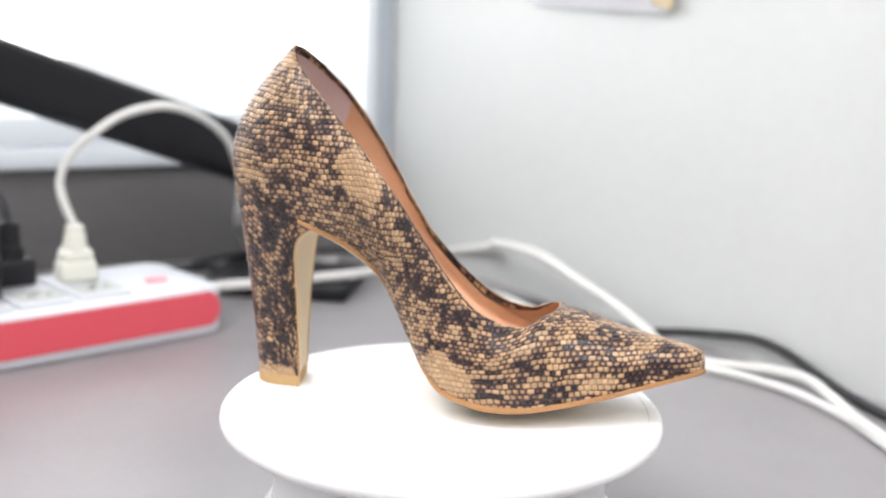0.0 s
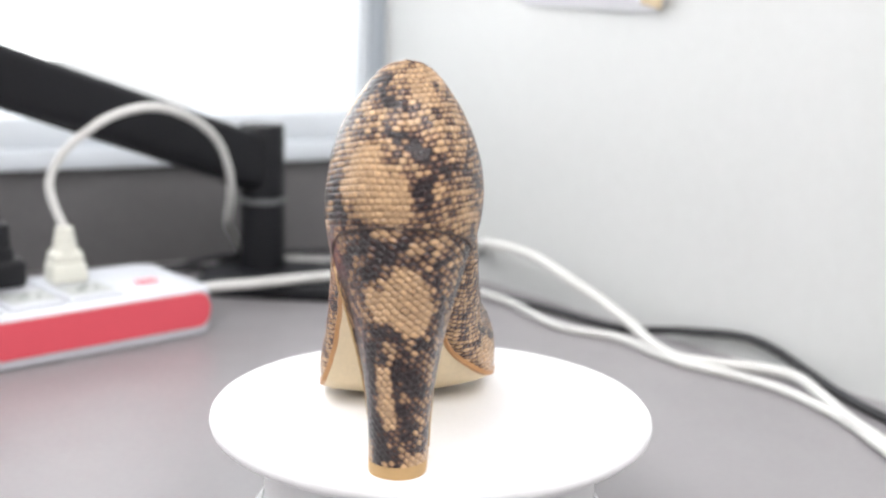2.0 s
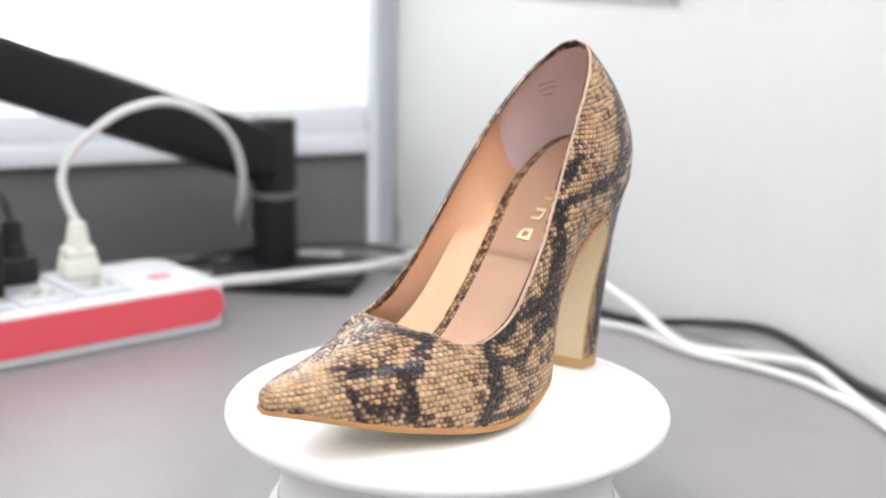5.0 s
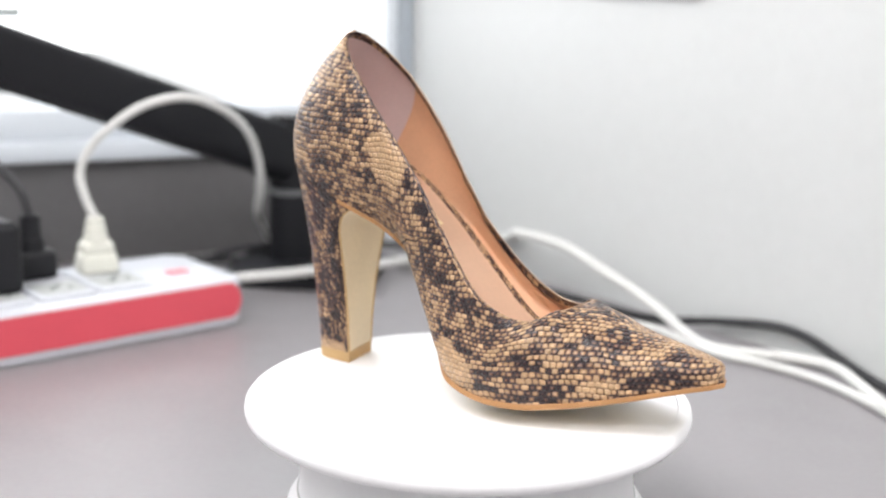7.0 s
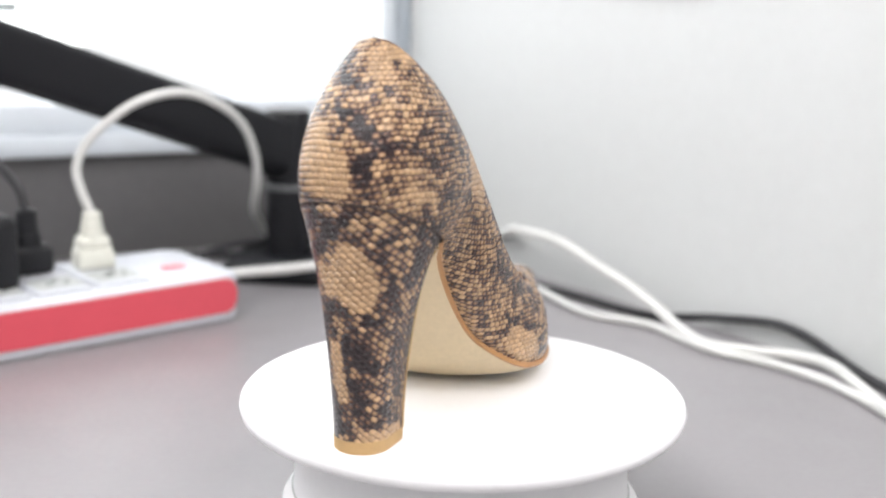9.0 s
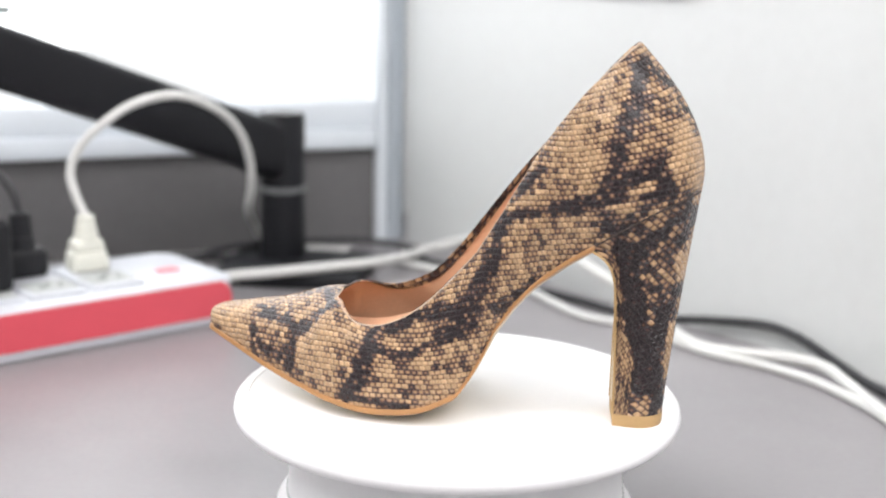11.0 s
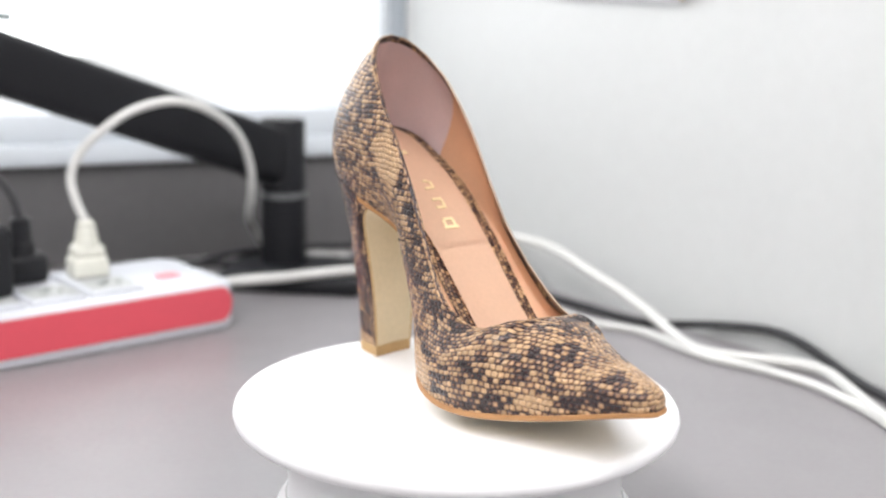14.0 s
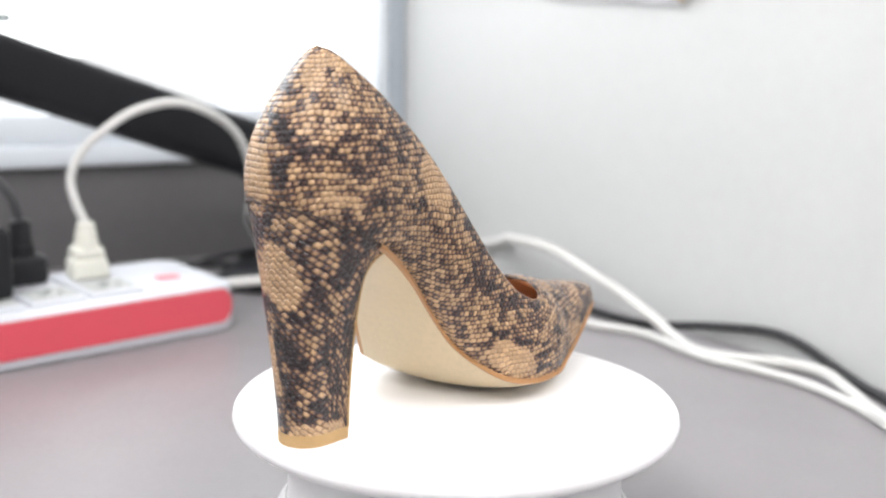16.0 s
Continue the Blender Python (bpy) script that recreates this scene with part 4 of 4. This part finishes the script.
def closeness(p, lines, soft):
    """1 on the streaks and 0 beyond soft (mm) from them, for an array of places in mm."""
    best = np.zeros(len(p))
    for half, *stops in lines:
        for a, b in zip(stops, stops[1:]):
            a, d = np.array(a, float), np.array(b, float) - np.array(a, float)
            w = np.clip((p - a) @ d / (d @ d), 0, 1)
            far = np.linalg.norm(p - a - w[:, None] * d, axis=1)
            best = np.maximum(best, np.clip(1 - (far - half) / soft, 0, 1))
    return best


def inner_share(p):
    """0 on the outer side, 1 on the inner one, for an array of places in metres."""
    mid = np.interp(p[:, 0], (-0.105, -0.07, -0.03, 0.02, 0.115), (0.0092, 0.0096, 0.0107, 0.0118, 0.0125))
    return np.clip(0.5 + (p[:, 1] - mid) / 0.014, 0, 1)


def darkness(p):
    """How likely the print is dark, for an array of places of the shoe."""
    s = inner_share(p)
    q = p * 1000 + np.array([[1.5 * c for c in noise.noise_vector(Vector(v) * 150)] for v in p])
    inner = 0.34 + 0.50 * closeness(q, STREAKS_INNER_QUARTER + STREAKS_INNER_ARCH + STREAKS_INNER_VAMP + STREAKS_INNER_HEEL, 1.6)
    inner -= 0.14 * closeness(q, PALE_INNER, 2.0)
    outer = 0.40 + 0.22 * closeness(q, STREAKS_OUTER_QUARTER + STREAKS_OUTER_VAMP + STREAKS_OUTER_TOE + STREAKS_OUTER_HEEL, 2.5)
    v = outer * (1 - s) + inner * s
    back = np.clip((-0.080 - p[:, 0]) / 0.008, 0, 1)
    v = v * (1 - back) + np.maximum(0.40, v) * back
    v = v + (0.82 - v) * 0.9 * closeness(q, STREAKS_BACK + STREAKS_HEEL_BACK, 1.8)
    v = v + 0.14 * np.clip((0.092 - p[:, 2]) / 0.004, 0, 1) * np.clip((-0.062 - p[:, 0]) / 0.004, 0, 1)
    pale = closeness(q, PALE_OUTER + PALE_BACK, 1.5)
    v = v * (1 - pale) - 0.10 * pale
    # plain tan toe, darker along the sole
    toe = np.clip((p[:, 0] - 0.088) / 0.004, 0, 1) * np.clip(0.5 + (p[:, 1] - 0.0105) / 0.006, 0, 1)
    tip = 0.02 + 0.55 * np.clip((0.0270 - p[:, 2]) / 0.002, 0, 1) * np.clip((p[:, 0] - 0.104) / 0.005, 0, 1)
    return v * (1 - toe) + tip * toe


def lay_print(o, even=None):
    """Give the leather of a part its print; even: the same chance of dark all over."""
    me = o.data
    p = np.zeros(len(me.vertices) * 3)
    me.vertices.foreach_get("co", p)
    p = p.reshape(-1, 3)
    at = me.attributes.new("darkness", 'FLOAT', 'POINT')
    at.data.foreach_set("value", darkness(p) if even is None else np.full(len(p), even))
    at = me.attributes.new("loose", 'FLOAT', 'POINT')
    at.data.foreach_set("value", 0.85 - 0.75 * inner_share(p))


def build_shoe():
    shoe = thing("high_heel_pump", "brown snake-print leather pump with pointed toe and block heel", "shoe", pose(0, 0, DISC_Z))
    # --- upper: rows run round the heel and meet over the toes
    order = [(i, -1) for i in range(NU, -1, -1)] + [(i, 1) for i in range(1, NU + 1)]
    rows = [section(i, s) for i, s in order]

    def grain_size(n):
        """Scales are larger on the inner side."""
        return 1.0 + 0.06 * min(1, max(0, (n - NU + 10) / 40))

    run = [0.0]
    mids = [r[NV // 3] for r in rows]
    for a, b in zip(mids, mids[1:]):
        run.append(run[-1] + (b - a).length * grain_size(len(run)))
    uvs = []
    for n, (r, u) in enumerate(zip(rows, run)):
        v, line = 0.0, []
        g = grain_size(n)
        for k, p in enumerate(r):
            if k:
                v += (p - r[k - 1]).length
            mp = r[NV // 3]
            w = min(1, max(0, (mp.x + 0.095) / 0.030))
            lean = (p.x - mp.x) * w * g * (-1 if n < NU else 1)
            line.append((u + lean, g * (v + r[0].z)))
        uvs.append(line)
    bm = grid_bm(rows, uvs)
    bmesh.ops.remove_doubles(bm, verts=bm.verts, dist=0.00004)
    bmesh.ops.recalc_face_normals(bm, faces=bm.faces)
    upper = part("upper", bm, M_SNAKE, shoe, angle=60)
    lay_print(upper)
    # --- lining inside the upper
    rows = [section(i, s, 0.0015) for i, s in order]
    bm = grid_bm(rows)
    bmesh.ops.remove_doubles(bm, verts=bm.verts, dist=0.00004)
    part("lining", bm, M_LINING, shoe, "tan synthetic lining", angle=60)
    # mauve patch inside the heel
    NC = next(i for i in range(NU) if HALF[i, 3] > -0.0500)
    rows = []
    for i, s in [(i, -1) for i in range(NC, -1, -1)] + [(i, 1) for i in range(1, NC - 5)]:
        full = section(i, s, 0.0019)
        f = i / NC
        n0 = 6 + (NV - 10) * max(0, (f - 0.86) / 0.14) ** 2 * 0.22
        line = []
        for k in range(15):
            t = n0 + (NV - 0.3 - n0) * k / 14
            a = int(min(t, NV - 1e-6))
            line.append(full[a].lerp(full[a + 1], t - a))
        rows.append(line)
    part("heel_counter", grid_bm(rows), M_COUNTER, shoe, "mauve suede heel lining", angle=60)
    # the leather is turned in along the top line
    rows, uvs = [], []
    for n, (i, s) in enumerate([(i, -1) for i in range(THROAT - 2, -1, -1)] + [(i, 1) for i in range(1, THROAT - 1)]):
        full = section(i, s, 0.0023)
        top_len = max((full[-1] - full[-7]).length, 1e-4)
        span = min(0.5, 0.0042 / top_len * 6 / NV)
        line, lu = [], []
        for k in range(5):
            t = (1 - span * (1 - k / 4)) * NV
            a = int(min(t, NV - 1e-6))
            line.append(full[a].lerp(full[a + 1], t - a))
            lu.append((n * 0.0012, k * 0.0008))
        rows.append(line)
        uvs.append(lu)
    fold = part("turned_edge", grid_bm(rows, uvs), M_SNAKE, shoe, "snake leather turned in along the top", angle=60)
    lay_print(fold, 0.52)
    # --- edge along the top line: a thin pale cut on the inner side, leather folded over on the outer one
    for s, wide, high, material, name in ((-1, 0.0010, 0.0005, M_SNAKE, "folded leather edge"), (1, 0.0006, 0.0003, M_BIND, "pale cut edge of the leather")):
        rings, ruv = [], []
        for i in range(0, THROAT + 1):
            lo, hi, out = rim(i, s)
            c = hi - out * (wide + 0.0001)
            rings.append([c + out * math.cos(a) * wide + Vector((0, 0, math.sin(a) * high)) for a in [2 * math.pi * k / 8 for k in range(9)]])
            ruv.append([(i * 0.0012, k * 0.0006) for k in range(9)])
        bm = grid_bm(rings, ruv)
        bmesh.ops.recalc_face_normals(bm, faces=bm.faces)
        e = part("top_edge", bm, material, shoe, name)
        if s < 0:
            lay_print(e, 0.45)
    # --- footbed, edged with snake leather, and the tan sock on it
    BED_X = (-0.100, -0.093, -0.070, -0.050, -0.030, -0.010, 0.010, 0.030, 0.050, 0.100)
    BED_Z = (0.1135, 0.1105, 0.0975, 0.0855, 0.0688, 0.0482, 0.0294, 0.0188, 0.0150, 0.0215)
    BED_W = (0.0100, 0.0150, 0.0190, 0.0180, 0.0155, 0.0145, 0.0142, 0.0142, 0.0115, 0.0050)
    BED_Y = (0.0000, 0.0000, 0.0010, 0.0030, 0.0058, 0.0075, 0.0078, 0.0074, 0.0050, 0.0000)

    BED = spline(np.array([BED_X, BED_Z, BED_W, BED_Y]).T, 120)
    BED_X, BED_Z, BED_W, BED_Y = BED.T

    def bed(grow, lift, x0, x1, rise=0.0, cols=16, n=90):
        rows, uv = [], []
        for i in range(n + 1):
            x = x0 + (x1 - x0) * (1 - math.cos(math.pi * i / n * 0.5)) if i < n else x1
            back = min(1, max(0.02, (x - x0) / 0.016))
            hw = (float(np.interp(x, BED_X, BED_W)) + grow) * math.sqrt(back * (2 - back))
            c = mid_y(x) + float(np.interp(x, BED_X, BED_Y))
            z = float(np.interp(x, BED_X, BED_Z)) + lift
            line, lu = [], []
            for k in range(cols + 1):
                t = 2 * k / cols - 1
                line.append(Vector((x, c + hw * t, z + 0.0012 * t * t + rise * abs(t) ** 3 * min(1, max(0, (x + 0.055) / 0.03)))))
                lu.append((x * 1.7, 1.3 * (c + hw * t)))
            rows.append(inside(line))
            uv.append(lu)
        return rows, uv
    walls = [(p.x, p.z, abs(p.y - mid_y(p.x)), sd) for sd in (-1, 1) for i in range(0, NU, 2) for p in section(i, sd, 0.0022)[::2]]
    WALL = {sd: np.array([w[:3] for w in walls if w[3] == sd]) for sd in (-1, 1)}

    def inside(line):
        """Keep a row of points between the walls of the shoe."""
        for p in line:
            m0 = mid_y(p.x)
            w = WALL[-1 if p.y < m0 else 1]
            d = (w[:, 0] - p.x) ** 2 + (w[:, 1] - p.z) ** 2
            k = np.argsort(d)[:3]
            lim = max(0.0005, float(w[k, 2].min()) - 0.0004)
            p.y = m0 + max(-lim, min(lim, p.y - m0))
        return line

    bm = grid_bm(bed(0.0190, -0.0034, -0.0990, 0.085, 0.013, 40)[0])
    part("insole_board", bm, M_LINING, shoe, "tan lined insole board", angle=60)
    rows, uv = bed(0.0060, -0.0004, -0.0985, 0.075)
    fb = part("footbed", grid_bm(rows, uv), M_SNAKE, shoe, "snake-print edge round the footbed", angle=60)
    lay_print(fb, 0.47)
    bm = grid_bm(bed(0.0, 0.0008, -0.0955, 0.070)[0])
    bmesh.ops.solidify(bm, geom=bm.faces[:], thickness=0.0008)
    part("sock", bm, M_SOCK, shoe, "tan padded sock lining", angle=60)
    # --- maker's mark on the sock: plain gold bars, standing for lettering
    def bed_z(x):
        return float(np.interp(x, BED_X, BED_Z)) + 0.0006
    for x, w, lx in ((-0.0310, 0.0078, 0.0018), (-0.0345, 0.0054, 0.0018), (-0.0400, 0.0054, 0.0017), (-0.0440, 0.0054, 0.0017), (-0.0500, 0.0052, 0.0017), (-0.0540, 0.0026, 0.0017), (-0.0740, 0.0044, 0.0030)):
        zl = (bed_z(x + 0.002) - bed_z(x - 0.002)) / 0.004
        tilt = -math.degrees(math.atan(zl))
        part("gold_mark", box_bm(lx, w, 0.0005, pose(x, mid_y(x) + 0.0060, bed_z(x) + 0.0004, 0, tilt, 0), 0.0001, 1), M_GOLD, shoe, "gold foil stamp bar", smooth=False)
    for x, y, lx in ((-0.0328, 0.0045, 0.0036), (-0.0328, -0.0006, 0.0036), (-0.0420, 0.0045, 0.0040), (-0.0520, 0.0044, 0.0040)):
        zl = (bed_z(x + 0.002) - bed_z(x - 0.002)) / 0.004
        part("gold_mark", box_bm(lx, 0.0016, 0.0005, pose(x, mid_y(x) + y + 0.0038, bed_z(x) + 0.0004, 0, -math.degrees(math.atan(zl)), 0), 0.0001, 1), M_GOLD, shoe, "gold foil stamp bar", smooth=False)
    # pen strokes on the heel lining
    def on_lining(i, t):
        row = section(i, -1, 0.0021)
        a = int(t * NV)
        return tuple(row[a].lerp(row[a + 1], t * NV - a))
    for (i0, t0), (i1, t1) in (((12, 0.69), (17, 0.735)), ((12, 0.645), (17, 0.68)), ((13, 0.60), (16, 0.62))):
        pts = [on_lining(int(i0 + (i1 - i0) * k / 3), t0 + (t1 - t0) * k / 3) for k in range(4)]
        part("pen_stroke", tube_bm(pts, 0.0002, 16, 6), M_INK, shoe, "dark pen stroke")
    # --- sole edge and outsole, from the arch to the toe
    S0 = next(i for i in range(NU) if HALF[i, 0] > -0.0650)
    edge_rows = []
    for i, s in [(i, -1) for i in range(S0, NU + 1)] + [(i, 1) for i in range(NU - 1, S0 - 1, -1)]:
        lo, hi, out = rim(i, s)
        th = float(np.interp(lo.x, (-0.065, -0.01, 0.03, 0.115), (0.0018, 0.0022, 0.0024, 0.0017)))
        edge_rows.append([lo - out * 0.002 + Vector((0, 0, 0.0006)), lo + out * 0.0006 + Vector((0, 0, 0.0006)), lo + out * 0.0010 + Vector((0, 0, -0.0003)), lo + out * 0.0008 + Vector((0, 0, -th * 0.7)), lo - out * 0.0006 + Vector((0, 0, -th)), lo - out * 0.003 + Vector((0, 0, -th - 0.0004))])
    bm = grid_bm(edge_rows)
    bmesh.ops.recalc_face_normals(bm, faces=bm.faces)
    part("sole_edge", bm, M_WELT, shoe, "amber painted sole edge")
    rows = []
    for i in range(S0, NU):
        lo, hi, out = rim(i, -1)
        li, hi2, out2 = rim(i, 1)
        th = float(np.interp(lo.x, (-0.065, -0.01, 0.03, 0.115), (0.0018, 0.0022, 0.0024, 0.0017)))
        a = lo - out * 0.0010 + Vector((0, 0, -th - 0.0001))
        b = li - out2 * 0.0010 + Vector((0, 0, -th - 0.0001))
        line = []
        for k in range(15):
            t = k / 14
            p = a.lerp(b, t)
            p.z = max(0.0, p.z - float(np.interp(p.x, (-0.065, -0.01, 0.02, 0.05, 0.10), (0.0030, 0.0045, 0.0060, 0.0040, 0.0006))) * math.sin(math.pi * t) ** 0.7)
            line.append(p)
        rows.append(line)
    bm = grid_bm(rows)
    part("outsole", bm, M_CREAM, shoe, "smooth cream outsole", angle=60)
    # --- heel block
    H0 = next(i for i in range(NU) if HALF[i, 0] > -0.0590)
    H1 = next(i for i in range(NU) if HALF[i, 0] > -0.0620)
    top = [rim(i, s)[0] for i, s in [(i, -1) for i in range(H0, -1, -1)] + [(i, 1) for i in range(1, H1 + 1)]]
    acc = [0.0]
    for a, b in zip(top, top[1:]):
        acc.append(acc[-1] + (b - a).length)
    def bottom(s):
        """The D of the heel's foot, s from 0 (outer front corner) to 1 (inner front corner)."""
        hw, xf, xb, cy = 0.0114, -0.0690, -0.0930, 0.0098
        straight = 0.30
        if s < straight:
            return Vector((xf + (xb + 0.013 - xf) * s / straight, cy - hw, 0))
        if s > 1 - straight:
            xi = xf - 0.0048
            return Vector((xi + (xb + 0.013 - xi) * (1 - s) / straight, cy + hw, 0))
        a = math.pi * (s - straight) / (1 - 2 * straight)
        return Vector((xb + 0.013 - 0.013 * math.sin(a) ** 0.85, cy - hw * math.cos(a), 0))
    NH = 46
    rows, uvs = [], []
    LIFT = 0.0052
    for j in range(NH + 1):
        r = 1 - (1 - j / NH) ** 1.5
        line, lu = [], []
        for k, p in enumerate(top):
            s = acc[k] / acc[-1]
            q = bottom(s)
            front = max(0.0, 1 - min(s, 1 - s) / 0.13)
            gx, gy = r ** (1.15 + 15 * front), r ** 1.75
            z = LIFT + (p.z + 0.0003 - LIFT) * r
            x = q.x + (p.x - q.x) * gx
            y = q.y + (p.y - q.y) * gy
            line.append(Vector((x, y, z)))
            lu.append((0.74 * (s * 0.085 + z) + 0.4, 0.74 * (z - s * 0.085)))
        rows.append(line)
        uvs.append(lu)
    bm = grid_bm(rows, uvs)
    bmesh.ops.recalc_face_normals(bm, faces=bm.faces)
    heel = part("heel_block", bm, M_SNAKE, shoe, "snake-print covered block heel", angle=60)
    lay_print(heel)
    # breast of the heel: cream, slightly hollow, curving into the sole at its top
    rows_b = []
    for j in range(NH + 1):
        a, b = rows[j][0], rows[j][-1]
        line = []
        for k in range(9):
            t = k / 8
            p = a.lerp(b, t)
            p.x -= 0.0006 * math.sin(math.pi * t)
            line.append(p)
        rows_b.append(line)
    bm = grid_bm(rows_b)
    bmesh.ops.recalc_face_normals(bm, faces=bm.faces)
    part("heel_breast", bm, M_CREAM, heel, "cream face of the heel", angle=60)
    # amber piping where leather meets the cream face
    for e in (0, -1):
        part("breast_edge", tube_bm([tuple(rows[j][e]) for j in range(0, NH, 2)] + [tuple(rows[NH][e])], 0.0005, 90, 8), M_LIFT, heel, "thin tan edge")
    # top lift
    bm = bmesh.new()
    outl = [bottom(k / 60) for k in range(61)]
    c = Vector((-0.080, 0.0098, 0))
    lv = []
    for z, sc in ((0.0, 0.985), (0.0006, 1.0), (LIFT - 0.0006, 1.012), (LIFT, 1.006)):
        lv.append([bm.verts.new(c + (p - c) * sc + Vector((0, 0, z))) for p in outl])
    for a, b in zip(lv, lv[1:]):
        for k in range(61):
            bm.faces.new((a[k], a[(k + 1) % 61], b[(k + 1) % 61], b[k]))
    bm.faces.new(lv[0][::-1])
    bm.faces.new(lv[-1])
    bmesh.ops.recalc_face_normals(bm, faces=bm.faces)
    part("top_lift", bm, M_LIFT, heel, "tan rubber top lift")
    # seam between quarter and heel, and the short side seam
    r0 = next(i for i in range(NU) if HALF[i, 0] > -0.0375)
    r1 = next(i for i in range(NU) if HALF[i, 3] > -0.0040)
    pts = []
    for k in range(13):
        f = k / 12
        row = section(int(round(r0 + (r1 - r0) * f)), -1)
        a = min(int(f * NV), NV - 1)
        pts.append(tuple(row[a].lerp(row[a + 1], f * NV - a)))
    part("side_seam", tube_bm(pts, 0.00035, 60, 6), M_THREAD, shoe, "short dark seam across the outer side")
    part("heel_seam", tube_bm([tuple(p + Vector((0, 0, 0.0001))) for p in top[::6]] + [tuple(top[-1])], 0.00045, 120, 6), M_THREAD, shoe, "dark seam above the heel")
    return shoe


shoe = build_shoe()

# ---------------------------------------------------------------- movement
TURN = [(0, 345.44), (0.5, 371.31), (1, 398.37), (1.5, 423.15), (2, 448.12), (2.5, 471.01), (3, 497.35), (3.5, 519.52), (4, 542.50), (4.5, 564.95), (5, 587.62), (5.5, 610.75), (6, 634.47), (6.5, 658.83), (7, 685.22), (7.5, 710.15), (8, 737.32), (8.5, 762.44), (9, 788.33), (9.5, 813.11), (10, 837.25), (10.5, 860.78), (11, 883.83), (11.5, 906.62), (12, 929.08), (12.5, 950.78), (13, 974.84), (13.5, 996.82), (14, 1024.29), (14.5, 1048.89), (15, 1075.31), (15.5, 1101.94), (16, 1129.04)]


def motions():
    walk(plate, [(t, pose(0, 0, 0.0514, 0, 0, a)) for t, a in TURN])
    walk(shoe, [(t, pose(0, 0, DISC_Z, 0, 0, a)) for t, a in TURN])


motions()
